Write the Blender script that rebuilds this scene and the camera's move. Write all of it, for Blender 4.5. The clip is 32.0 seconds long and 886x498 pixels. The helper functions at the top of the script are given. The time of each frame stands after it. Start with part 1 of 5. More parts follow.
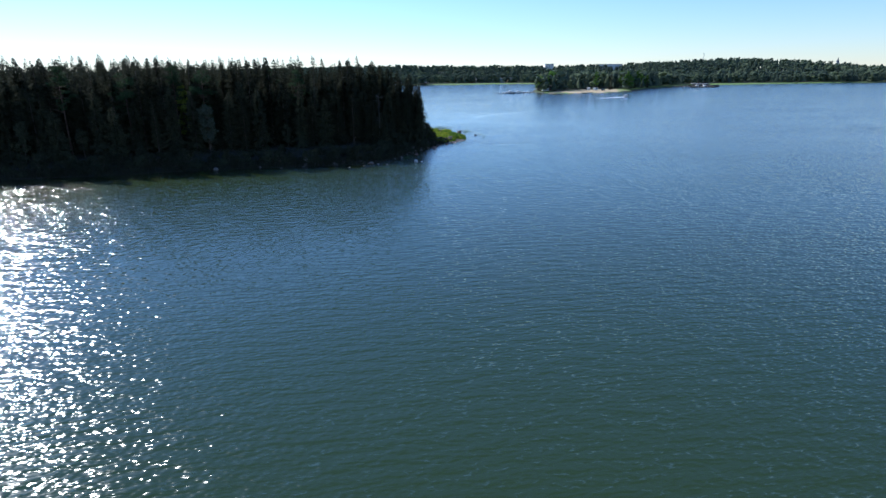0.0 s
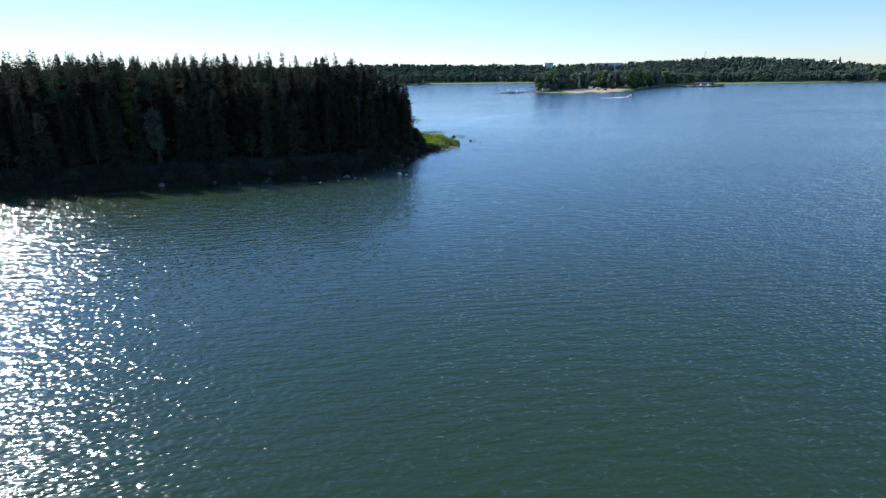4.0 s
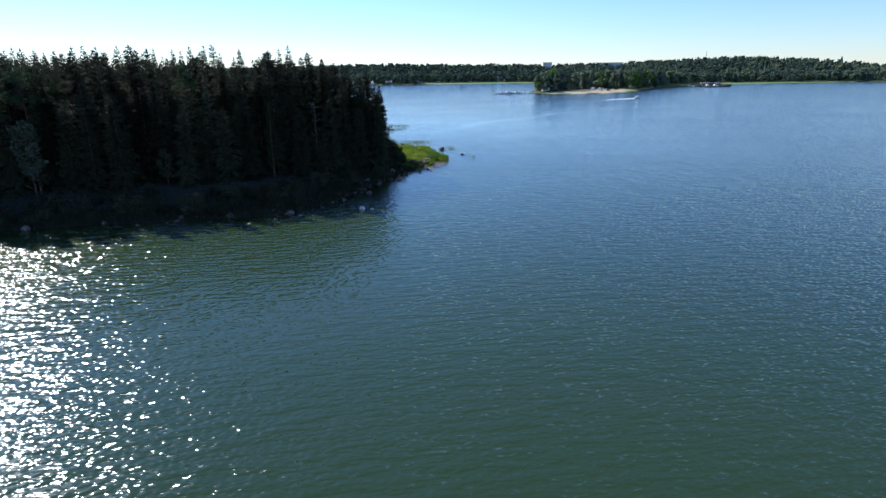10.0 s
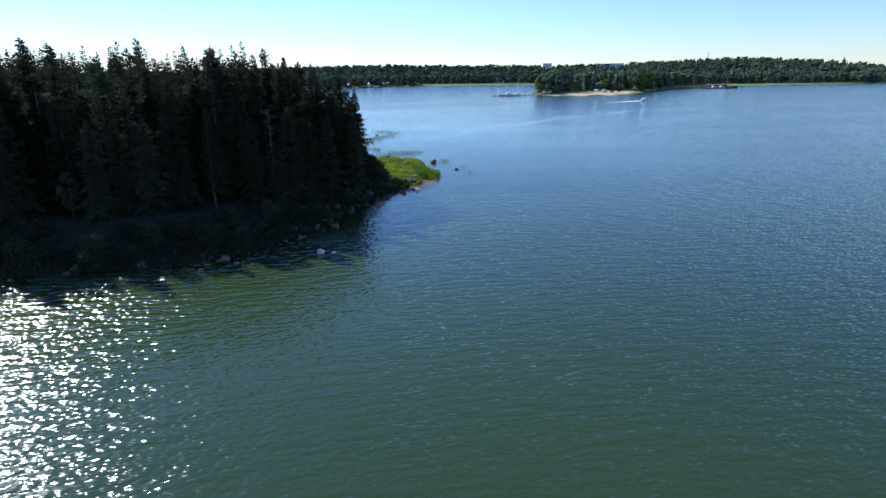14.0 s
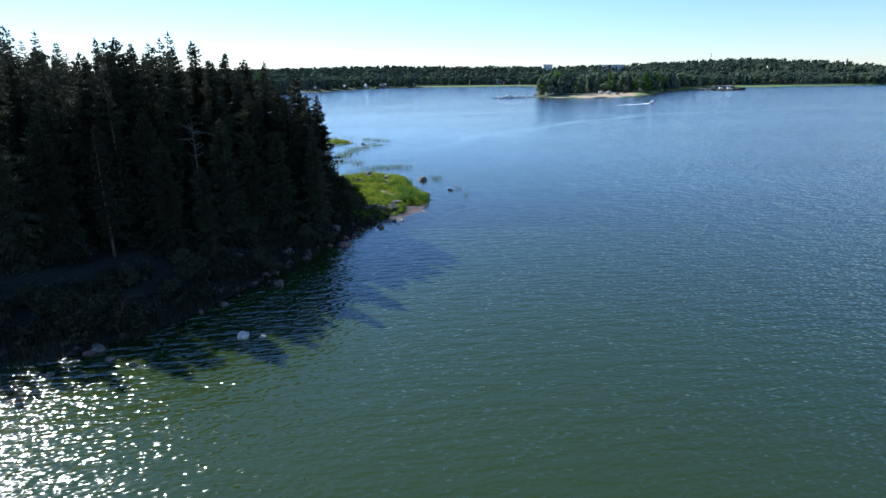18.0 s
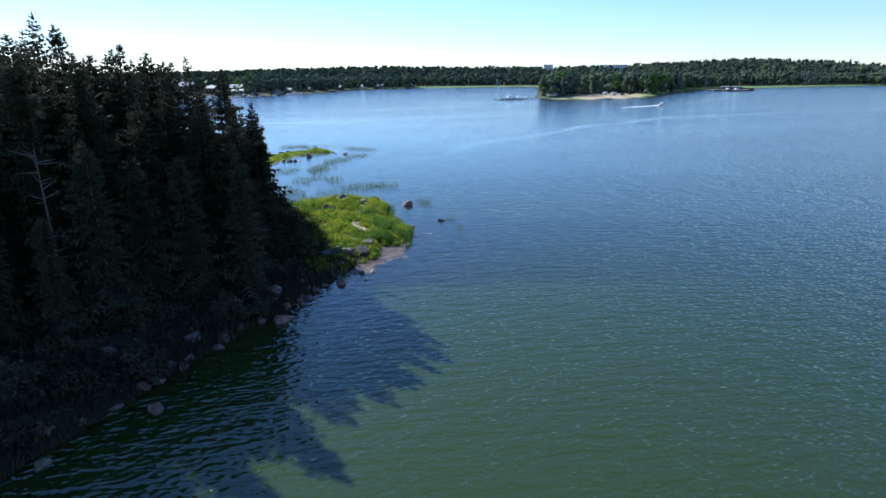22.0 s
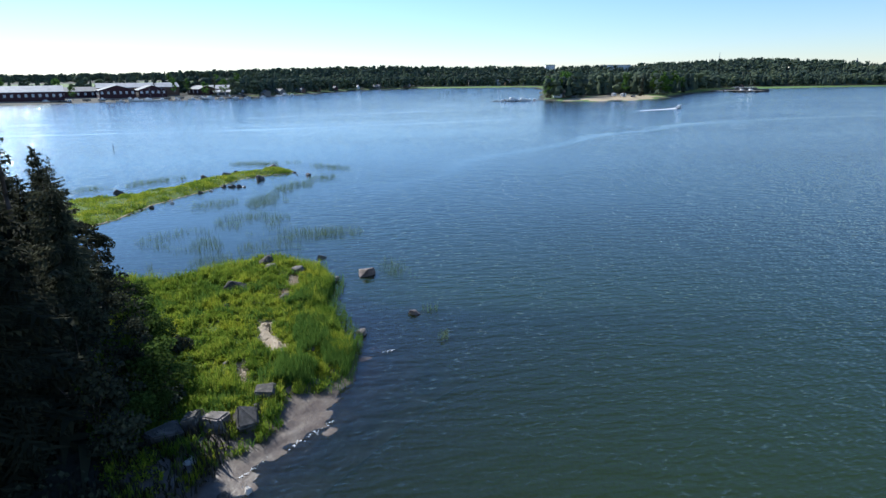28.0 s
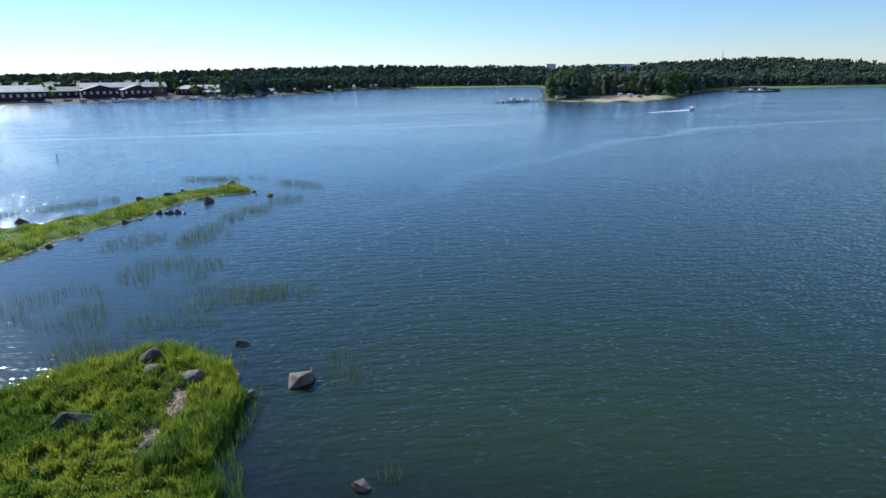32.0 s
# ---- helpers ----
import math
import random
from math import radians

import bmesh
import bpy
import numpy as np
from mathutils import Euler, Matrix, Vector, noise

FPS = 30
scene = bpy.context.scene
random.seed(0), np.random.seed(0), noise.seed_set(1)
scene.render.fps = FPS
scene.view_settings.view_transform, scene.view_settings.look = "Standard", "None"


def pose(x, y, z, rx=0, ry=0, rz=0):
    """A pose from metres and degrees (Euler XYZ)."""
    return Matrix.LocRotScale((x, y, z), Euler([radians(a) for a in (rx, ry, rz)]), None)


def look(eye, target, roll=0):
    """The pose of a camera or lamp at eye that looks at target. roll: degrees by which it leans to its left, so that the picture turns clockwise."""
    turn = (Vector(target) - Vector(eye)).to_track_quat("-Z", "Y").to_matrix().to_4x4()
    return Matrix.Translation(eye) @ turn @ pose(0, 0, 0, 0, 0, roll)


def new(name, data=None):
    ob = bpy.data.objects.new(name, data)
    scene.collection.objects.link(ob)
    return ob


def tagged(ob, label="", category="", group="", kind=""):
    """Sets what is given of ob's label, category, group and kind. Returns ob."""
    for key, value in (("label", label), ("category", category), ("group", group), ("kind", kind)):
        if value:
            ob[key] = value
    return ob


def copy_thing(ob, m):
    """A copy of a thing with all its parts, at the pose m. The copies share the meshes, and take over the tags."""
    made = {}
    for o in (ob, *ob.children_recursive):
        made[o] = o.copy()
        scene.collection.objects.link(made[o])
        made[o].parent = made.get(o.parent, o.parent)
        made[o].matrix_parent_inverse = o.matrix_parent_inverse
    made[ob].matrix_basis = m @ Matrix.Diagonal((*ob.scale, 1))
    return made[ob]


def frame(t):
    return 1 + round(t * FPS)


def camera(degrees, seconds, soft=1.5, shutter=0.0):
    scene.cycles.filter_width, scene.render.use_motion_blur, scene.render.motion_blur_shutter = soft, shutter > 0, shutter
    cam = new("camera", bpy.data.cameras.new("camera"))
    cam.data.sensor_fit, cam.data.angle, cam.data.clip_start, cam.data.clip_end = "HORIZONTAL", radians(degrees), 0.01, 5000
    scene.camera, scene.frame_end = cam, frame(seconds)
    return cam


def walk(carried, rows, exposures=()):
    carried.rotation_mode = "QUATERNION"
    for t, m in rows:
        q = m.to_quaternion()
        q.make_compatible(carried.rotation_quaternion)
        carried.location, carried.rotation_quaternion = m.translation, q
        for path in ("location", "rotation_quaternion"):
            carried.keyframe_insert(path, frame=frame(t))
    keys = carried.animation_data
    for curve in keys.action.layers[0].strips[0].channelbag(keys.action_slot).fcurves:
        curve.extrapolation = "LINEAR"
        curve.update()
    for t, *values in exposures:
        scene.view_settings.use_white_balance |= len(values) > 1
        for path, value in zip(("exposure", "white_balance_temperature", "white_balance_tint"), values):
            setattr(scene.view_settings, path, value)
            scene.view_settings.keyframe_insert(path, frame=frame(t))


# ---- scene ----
# camera and its path
cam = camera(75.3, 32.0, soft=1.5)
PATH = [
    (0.0, look((-7.171, -24.710, 19.694), (-7.109, -15.151, 16.756), -0.46)),
    (3.0, look((-5.370, -10.035, 19.555), (-5.299, -0.479, 16.608), -0.46)),
    (6.0, look((-3.672, 5.044, 19.446), (-3.584, 14.596, 16.489), -0.46)),
    (9.0, look((-2.064, 20.459, 19.360), (-1.957, 30.011, 16.402), -0.46)),
    (11.0, look((-1.036, 30.890, 19.312), (-0.917, 40.444, 16.362), -0.46)),
    (13.0, look((-0.037, 41.421, 19.268), (0.087, 50.977, 16.323), -0.46)),
    (16.5, look((1.648, 60.031, 19.197), (1.776, 69.594, 16.278), -0.46)),
    (19.0, look((2.813, 73.414, 19.144), (2.943, 82.978, 16.226), -0.46)),
    (21.0, look((3.727, 84.146, 19.098), (3.862, 93.711, 16.182), -0.46)),
    (23.0, look((4.631, 94.879, 19.045), (4.765, 104.444, 16.133), -0.46)),
    (25.0, look((5.526, 105.592, 18.984), (5.648, 115.157, 16.070), -0.46)),
    (28.0, look((6.864, 121.583, 18.872), (6.991, 131.149, 15.963), -0.46)),
    (30.0, look((7.758, 132.161, 18.781), (7.883, 141.723, 15.855), -0.46)),
    (32.0, look((8.658, 142.651, 18.673), (8.788, 152.215, 15.756), -0.46)),
]
walk(cam, PATH, exposures=[(0.0, 0.93, 4900, 13), (13.0, 0.95, 4950, 13), (22.0, 1.1, 4950, 13), (28.0, 0.93, 5050, 12), (32.0, 0.68, 4950, 12)])

# sky and sun: the sun stands ahead and to the left of the flight
SUN_AZ, SUN_EL = radians(-46.5), radians(34.5)
world = bpy.data.worlds.new("sky")
scene.world = world
world.use_nodes = True
wn = world.node_tree.nodes
sky = wn.new("ShaderNodeTexSky")
sky.sky_type = "NISHITA"
sky.sun_disc = False
sky.sun_elevation, sky.sun_rotation = SUN_EL, SUN_AZ
sky.altitude, sky.air_density, sky.dust_density, sky.ozone_density = 0, 1.1, 0.0, 2.8
wn["Background"].inputs["Strength"].default_value = 0.068
world.node_tree.links.new(sky.outputs[0], wn["Background"].inputs["Color"])
lamp = bpy.data.lights.new("sun", "SUN")
lamp.energy, lamp.angle, lamp.color = 5.0, radians(0.53), (1.0, 0.86, 0.62)
sun = new("sun", lamp)
to_sun = Vector((math.sin(SUN_AZ) * math.cos(SUN_EL), math.cos(SUN_AZ) * math.cos(SUN_EL), math.sin(SUN_EL)))
sun.matrix_world = look(to_sun * 300, (0, 0, 0))


# ---- materials ----
def material(name):
    m = bpy.data.materials.new(name)
    m.use_nodes = True
    t = m.node_tree
    return m, t.nodes, t.links, t.nodes["Principled BSDF"]


def ramp(nodes, stops):
    r = nodes.new("ShaderNodeValToRGB")
    while len(r.color_ramp.elements) < len(stops):
        r.color_ramp.elements.new(0.5)
    for e, (p, c) in zip(r.color_ramp.elements, stops):
        e.position, e.color = p, (*c, 1)
    return r


def surface(name, colors, scale, rough=0.8, fine=None, bump=0.0, metal=0.0, vary=0.0, island=False):
    """Two scales of variation over world-size object coordinates: a coarse ramp of colours and a fine grain with relief."""
    m, n, l, p = material(name)
    co = n.new("ShaderNodeTexCoord")
    a = n.new("ShaderNodeTexNoise")
    a.inputs["Scale"].default_value, a.inputs["Detail"].default_value = scale, 5
    b = n.new("ShaderNodeTexNoise")
    b.inputs["Scale"].default_value, b.inputs["Detail"].default_value = fine or scale * 7, 3
    l.new(co.outputs["Object"], a.inputs["Vector"])
    l.new(co.outputs["Object"], b.inputs["Vector"])
    k = len(colors)
    r = ramp(n, [(0.3 + 0.4 * i / max(1, k - 1), c) for i, c in enumerate(colors)])
    l.new(a.outputs["Fac"], r.inputs["Fac"])
    hsv = n.new("ShaderNodeHueSaturation")
    mr = n.new("ShaderNodeMapRange")
    mr.inputs["To Min"].default_value, mr.inputs["To Max"].default_value = 0.65, 1.35
    l.new(b.outputs["Fac"], mr.inputs["Value"])
    if vary:
        if island:
            src = n.new("ShaderNodeNewGeometry").outputs["Random Per Island"]
        else:
            src = n.new("ShaderNodeObjectInfo").outputs["Random"]
        v = n.new("ShaderNodeMapRange")
        v.inputs["To Min"].default_value, v.inputs["To Max"].default_value = 1 - vary, 1 + vary
        l.new(src, v.inputs["Value"])
        mu = n.new("ShaderNodeMath")
        mu.operation = "MULTIPLY"
        l.new(v.outputs["Result"], mu.inputs[0])
        l.new(mr.outputs["Result"], mu.inputs[1])
        l.new(mu.outputs[0], hsv.inputs["Value"])
    else:
        l.new(mr.outputs["Result"], hsv.inputs["Value"])
    l.new(r.outputs["Color"], hsv.inputs["Color"])
    l.new(hsv.outputs["Color"], p.inputs["Base Color"])
    p.inputs["Roughness"].default_value, p.inputs["Metallic"].default_value = rough, metal
    if bump:
        bu = n.new("ShaderNodeBump")
        bu.inputs["Strength"].default_value, bu.inputs["Distance"].default_value = 0.8, bump
        l.new(b.outputs["Fac"], bu.inputs["Height"])
        l.new(bu.outputs["Normal"], p.inputs["Normal"])
    return m


def leaf_material(name, colors, through_light, vary=0.35, patches=None, patch_scale=0.45):
    """Foliage: each leaf or frond has its own tint, and lets some light through."""
    m, n, l, p = material(name)
    geo = n.new("ShaderNodeNewGeometry")
    info = n.new("ShaderNodeObjectInfo")
    k = len(colors)
    r = ramp(n, [(i / max(1, k - 1), c) for i, c in enumerate(colors)])
    l.new(geo.outputs["Random Per Island"], r.inputs["Fac"])
    hsv = n.new("ShaderNodeHueSaturation")
    v = n.new("ShaderNodeMapRange")
    v.inputs["To Min"].default_value, v.inputs["To Max"].default_value = 1 - vary, 1 + vary
    l.new(info.outputs["Random"], v.inputs["Value"])
    l.new(v.outputs["Result"], hsv.inputs["Value"])
    l.new(r.outputs["Color"], hsv.inputs["Color"])
    if patches:
        # drifts of another growth among the rest
        co = n.new("ShaderNodeTexCoord")
        no = n.new("ShaderNodeTexNoise")
        no.inputs["Scale"].default_value, no.inputs["Detail"].default_value = patch_scale, 4
        l.new(co.outputs["Object"], no.inputs["Vector"])
        mx = n.new("ShaderNodeMix")
        mx.data_type = "RGBA"
        mx.blend_type = "MULTIPLY"
        pr = ramp(n, [(0.38, patches[0]), (0.52, (1, 1, 1)), (0.66, patches[1])])
        l.new(no.outputs["Fac"], pr.inputs["Fac"])
        mx.inputs["Factor"].default_value = 1.0
        l.new(r.outputs["Color"], mx.inputs["A"])
        l.new(pr.outputs["Color"], mx.inputs["B"])
        l.new(mx.outputs["Result"], hsv.inputs["Color"])
    l.new(hsv.outputs["Color"], p.inputs["Base Color"])
    p.inputs["Roughness"].default_value = 0.9
    p.inputs["Specular IOR Level"].default_value = 0.05
    tr = n.new("ShaderNodeBsdfTranslucent")
    l.new(hsv.outputs["Color"], tr.inputs["Color"])
    mix = n.new("ShaderNodeMixShader")
    mix.inputs[0].default_value = through_light
    l.new(p.outputs[0], mix.inputs[1])
    l.new(tr.outputs[0], mix.inputs[2])
    l.new(mix.outputs[0], n["Material Output"].inputs["Surface"])
    return m


def water_material():
    m, n, l, p = material("lake water")
    n.remove(p)
    co = n.new("ShaderNodeTexCoord")

    def waves(scale_x, scale_y, turn, detail, height, step, seed):
        """Slopes of a wind-driven wave field, from the differences of its height over a small step."""
        outs = []
        for dx, dy in ((0, 0), (step, 0), (0, step)):
            off = n.new("ShaderNodeVectorMath")
            off.operation = "ADD"
            off.inputs[1].default_value = (dx, dy, 0)
            l.new(co.outputs["Object"], off.inputs[0])
            mp = n.new("ShaderNodeMapping")
            mp.vector_type = "TEXTURE"
            mp.inputs["Rotation"].default_value = (0, 0, radians(turn))
            mp.inputs["Scale"].default_value = (1 / scale_x, 1 / scale_y, 1)
            mp.inputs["Location"].default_value = (seed, seed * 0.37, 0)
            l.new(off.outputs[0], mp.inputs["Vector"])
            no = n.new("ShaderNodeTexNoise")
            no.noise_dimensions = "2D"
            no.inputs["Scale"].default_value = 1.0
            no.inputs["Detail"].default_value = detail
            no.inputs["Roughness"].default_value = 0.55
            l.new(mp.outputs[0], no.inputs["Vector"])
            outs.append(no.outputs["Fac"])
        res = [outs[0]]
        for k in (1, 2):
            s = n.new("ShaderNodeMath")
            s.operation = "SUBTRACT"
            l.new(outs[0], s.inputs[0])
            l.new(outs[k], s.inputs[1])
            g = n.new("ShaderNodeMath")
            g.operation = "MULTIPLY"
            g.inputs[1].default_value = height / step
            l.new(s.outputs[0], g.inputs[0])
            res.append(g.outputs[0])
        return res

    def add(a, b):
        s = n.new("ShaderNodeMath")
        s.operation = "ADD"
        l.new(a, s.inputs[0])
        l.new(b, s.inputs[1])
        return s.outputs[0]

    def times(a, b):
        s = n.new("ShaderNodeMath")
        s.operation = "MULTIPLY"
        l.new(a, s.inputs[0])
        if isinstance(b, float):
            s.inputs[1].default_value = b
        else:
            l.new(b, s.inputs[1])
        return s.outputs[0]

    big = waves(WAVE[0], WAVE[1], WAVE[2], 3.0, WAVE[3], 0.12, 3.0)
    small = waves(2.0, 3.3, 9, 0.0, WAVE[4], 0.04, 11.0)
    # gusts and slicks: broad patches in which the ripples are stronger or weaker
    mp = n.new("ShaderNodeMapping")
    mp.inputs["Scale"].default_value = (0.011, 0.03, 1)
    mp.inputs["Rotation"].default_value = (0, 0, radians(-12))
    l.new(co.outputs["Object"], mp.inputs["Vector"])
    gust = n.new("ShaderNodeTexNoise")
    gust.inputs["Scale"].default_value, gust.inputs["Detail"].default_value = 1.0, 4
    l.new(mp.outputs[0], gust.inputs["Vector"])
    gr = n.new("ShaderNodeMapRange")
    gr.inputs["From Min"].default_value, gr.inputs["From Max"].default_value = 0.3, 0.7
    gr.inputs["To Min"].default_value, gr.inputs["To Max"].default_value = 0.7, 1.3
    l.new(gust.outputs["Fac"], gr.inputs["Value"])
    calm = n.new("ShaderNodeAttribute")
    calm.attribute_name = "calm"
    lee = n.new("ShaderNodeMapRange")
    lee.inputs["To Min"].default_value, lee.inputs["To Max"].default_value = 1.0, 0.22
    l.new(calm.outputs["Fac"], lee.inputs["Value"])
    force = times(gr.outputs["Result"], lee.outputs["Result"])
    # long curved slicks left by passing boats
    sep = n.new("ShaderNodeSeparateXYZ")
    l.new(co.outputs["Object"], sep.inputs[0])
    for cx, cy, radius, width, low in SLICKS:
        dv = n.new("ShaderNodeVectorMath")
        dv.operation = "DISTANCE"
        dv.inputs[1].default_value = (cx, cy, 0)
        l.new(co.outputs["Object"], dv.inputs[0])
        off = n.new("ShaderNodeMath")
        off.operation = "SUBTRACT"
        off.inputs[1].default_value = radius
        l.new(dv.outputs["Value"], off.inputs[0])
        jig = n.new("ShaderNodeMath")
        jig.operation = "MULTIPLY_ADD"
        jig.inputs[1].default_value = width * 5
        l.new(gust.outputs["Fac"], jig.inputs[0])
        l.new(off.outputs[0], jig.inputs[2])
        ab = n.new("ShaderNodeMath")
        ab.operation = "ABSOLUTE"
        l.new(jig.outputs[0], ab.inputs[0])
        mr = n.new("ShaderNodeMapRange")
        mr.interpolation_type = "SMOOTHSTEP"
        mr.inputs["From Max"].default_value = width
        mr.inputs["To Min"].default_value, mr.inputs["To Max"].default_value = low, 1.0
        l.new(ab.outputs[0], mr.inputs["Value"])
        far = n.new("ShaderNodeMapRange")
        far.inputs["From Min"].default_value, far.inputs["From Max"].default_value = 205, 240
        l.new(sep.outputs["Y"], far.inputs["Value"])
        on = n.new("ShaderNodeMix")
        on.inputs["A"].default_value = 1.0
        l.new(far.outputs["Result"], on.inputs["Factor"])
        l.new(mr.outputs["Result"], on.inputs["B"])
        force = times(force, on.outputs["Result"])
    sx = times(add(big[1], small[1]), force)
    sy = times(add(big[2], small[2]), force)
    # the wind comes from ahead: waves lean over, with steep short fronts and long flat backs
    front = n.new("ShaderNodeMath")
    front.operation = "ABSOLUTE"
    l.new(sy, front.inputs[0])
    sy = add(add(times(sy, 0.5), times(front.outputs[0], -0.38)), times(force, -0.01))
    sx = times(sx, 1.0)
    # narrow crest lines, broken along their length, that lie over towards the far side
    mid = n.new("ShaderNodeMath")
    mid.operation = "SUBTRACT"
    mid.inputs[1].default_value = 0.5
    l.new(big[0], mid.inputs[0])
    edge = n.new("ShaderNodeMath")
    edge.operation = "ABSOLUTE"
    l.new(mid.outputs[0], edge.inputs[0])
    crest = n.new("ShaderNodeMapRange")
    crest.interpolation_type = "SMOOTHSTEP"
    crest.inputs["From Max"].default_value = 0.026
    crest.inputs["To Min"].default_value, crest.inputs["To Max"].default_value = 0.24, 0.0
    l.new(edge.outputs[0], crest.inputs["Value"])
    cut = n.new("ShaderNodeMapRange")
    cut.inputs["From Min"].default_value, cut.inputs["From Max"].default_value = 0.45, 0.62
    l.new(small[0], cut.inputs["Value"])
    sy = add(sy, times(times(crest.outputs["Result"], cut.outputs["Result"]), force))
    cv = n.new("ShaderNodeCombineXYZ")
    cv.inputs[2].default_value = 1.0
    l.new(sx, cv.inputs[0])
    l.new(sy, cv.inputs[1])
    nv = n.new("ShaderNodeVectorMath")
    nv.operation = "NORMALIZE"
    l.new(cv.outputs[0], nv.inputs[0])
    normal = nv.outputs[0]
    gloss = n.new("ShaderNodeBsdfGlossy")
    gloss.inputs["Roughness"].default_value = 0.095
    l.new(normal, gloss.inputs["Normal"])
    fres = n.new("ShaderNodeFresnel")
    fres.inputs["IOR"].default_value = 1.5
    l.new(normal, fres.inputs["Normal"])
    # at a low angle the near faces of waves hide the far ones, and the lake shines as an even sheet
    even = n.new("ShaderNodeFresnel")
    even.inputs["IOR"].default_value = 1.45
    shine = add(times(fres.outputs[0], 0.75), times(even.outputs[0], 0.75))
    # the body of the water: murky green, clear only where it is shallow
    tint = n.new("ShaderNodeTexNoise")
    tint.inputs["Scale"].default_value = 0.02
    l.new(co.outputs["Object"], tint.inputs["Vector"])
    shoal = n.new("ShaderNodeAttribute")
    shoal.attribute_name = "shoal"
    tr = ramp(n, [(0.0, BODY[0]), (1.0, BODY[1])])
    l.new(add(times(tint.outputs["Fac"], 0.3), shoal.outputs["Fac"]), tr.inputs["Fac"])
    body = n.new("ShaderNodeBsdfDiffuse")
    l.new(tr.outputs["Color"], body.inputs["Color"])
    clear = n.new("ShaderNodeBsdfTransparent")
    clear.inputs["Color"].default_value = (0.86, 0.8, 0.6, 1)
    deep = n.new("ShaderNodeAttribute")
    deep.attribute_name = "murk"
    m1 = n.new("ShaderNodeMixShader")
    l.new(deep.outputs["Fac"], m1.inputs[0])
    l.new(clear.outputs[0], m1.inputs[1])
    l.new(body.outputs[0], m1.inputs[2])
    m2 = n.new("ShaderNodeMixShader")
    cap = n.new("ShaderNodeMath")
    cap.operation = "MINIMUM"
    cap.inputs[1].default_value = 0.92
    l.new(shine, cap.inputs[0])
    l.new(cap.outputs[0], m2.inputs[0])
    l.new(m1.outputs[0], m2.inputs[1])
    l.new(gloss.outputs[0], m2.inputs[2])
    l.new(m2.outputs[0], n["Material Output"].inputs["Surface"])
    return m


# wave field: cycles a metre across and along the wind, its turn, heights of the waves and of the ripples on them
WAVE = (0.36, 1.3, 7, 0.27, 0.06)
BODY = ((0.014, 0.026, 0.0075), (0.029, 0.048, 0.0095))
SLICKS = ((249, 117.7, 277.5, 4.5, 0.3), (-210, 852, 546.5, 4.0, 0.25), (2508, -5596, 6542.5, 5.0, 0.35), (-210, 852, 528.0, 2.5, 0.35))
M_WATER = water_material()


def ground_material():
    """Lake bed, sand, meadow and forest floor, told apart by the 'cover' value that the terrain carries."""
    m, n, l, p = material("ground")
    co = n.new("ShaderNodeTexCoord")
    at = n.new("ShaderNodeAttribute")
    at.attribute_name = "cover"
    a = n.new("ShaderNodeTexNoise")
    a.inputs["Scale"].default_value, a.inputs["Detail"].default_value = 0.35, 6
    b = n.new("ShaderNodeTexNoise")
    b.inputs["Scale"].default_value, b.inputs["Detail"].default_value = 4.0, 4
    for x in (a, b):
        l.new(co.outputs["Object"], x.inputs["Vector"])
    s = n.new("ShaderNodeMath")
    s.operation = "MULTIPLY_ADD"
    s.inputs[1].default_value = 0.16
    l.new(a.outputs["Fac"], s.inputs[0])
    l.new(at.outputs["Fac"], s.inputs[2])
    # last two stops: dark earth, lowered further for the shade under the trees
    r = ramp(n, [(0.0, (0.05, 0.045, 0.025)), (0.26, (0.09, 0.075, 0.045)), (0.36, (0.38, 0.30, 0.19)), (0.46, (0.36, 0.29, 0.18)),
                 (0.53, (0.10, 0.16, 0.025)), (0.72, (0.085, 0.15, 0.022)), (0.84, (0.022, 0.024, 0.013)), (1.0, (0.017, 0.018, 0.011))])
    l.new(s.outputs[0], r.inputs["Fac"])
    hsv = n.new("ShaderNodeHueSaturation")
    mr = n.new("ShaderNodeMapRange")
    mr.inputs["To Min"].default_value, mr.inputs["To Max"].default_value = 0.55, 1.4
    l.new(b.outputs["Fac"], mr.inputs["Value"])
    l.new(mr.outputs["Result"], hsv.inputs["Value"])
    l.new(r.outputs["Color"], hsv.inputs["Color"])
    l.new(hsv.outputs["Color"], p.inputs["Base Color"])
    p.inputs["Roughness"].default_value = 0.95
    bu = n.new("ShaderNodeBump")
    bu.inputs["Strength"].default_value, bu.inputs["Distance"].default_value = 0.7, 0.1
    l.new(b.outputs["Fac"], bu.inputs["Height"])
    l.new(bu.outputs["Normal"], p.inputs["Normal"])
    return m


M_GROUND = ground_material()
M_NEEDLE = leaf_material("spruce needles", [(0.027, 0.031, 0.019), (0.041, 0.045, 0.027), (0.068, 0.07, 0.04)], 0.2)
M_PINE = leaf_material("pine needles", [(0.028, 0.048, 0.022), (0.05, 0.075, 0.035)], 0.2)
M_LEAF = leaf_material("broad leaves", [(0.045, 0.10, 0.018), (0.08, 0.15, 0.03), (0.11, 0.18, 0.04)], 0.35)
M_PALELEAF = leaf_material("yellow-green leaves", [(0.16, 0.2, 0.03), (0.22, 0.25, 0.05)], 0.35)
M_GRASS = leaf_material("meadow grass", [(0.095, 0.16, 0.014), (0.18, 0.25, 0.022), (0.31, 0.34, 0.045), (0.12, 0.19, 0.016)], 0.5, 0.0, ((0.5, 0.6, 0.6), (1.25, 1.1, 0.8)))
# alder leaves darkened so that their colour carries the forest's shade
M_SHADEALDER = leaf_material("alder leaves darkened for forest shade", [(0.028, 0.032, 0.02), (0.04, 0.045, 0.027), (0.06, 0.064, 0.038)], 0.15)
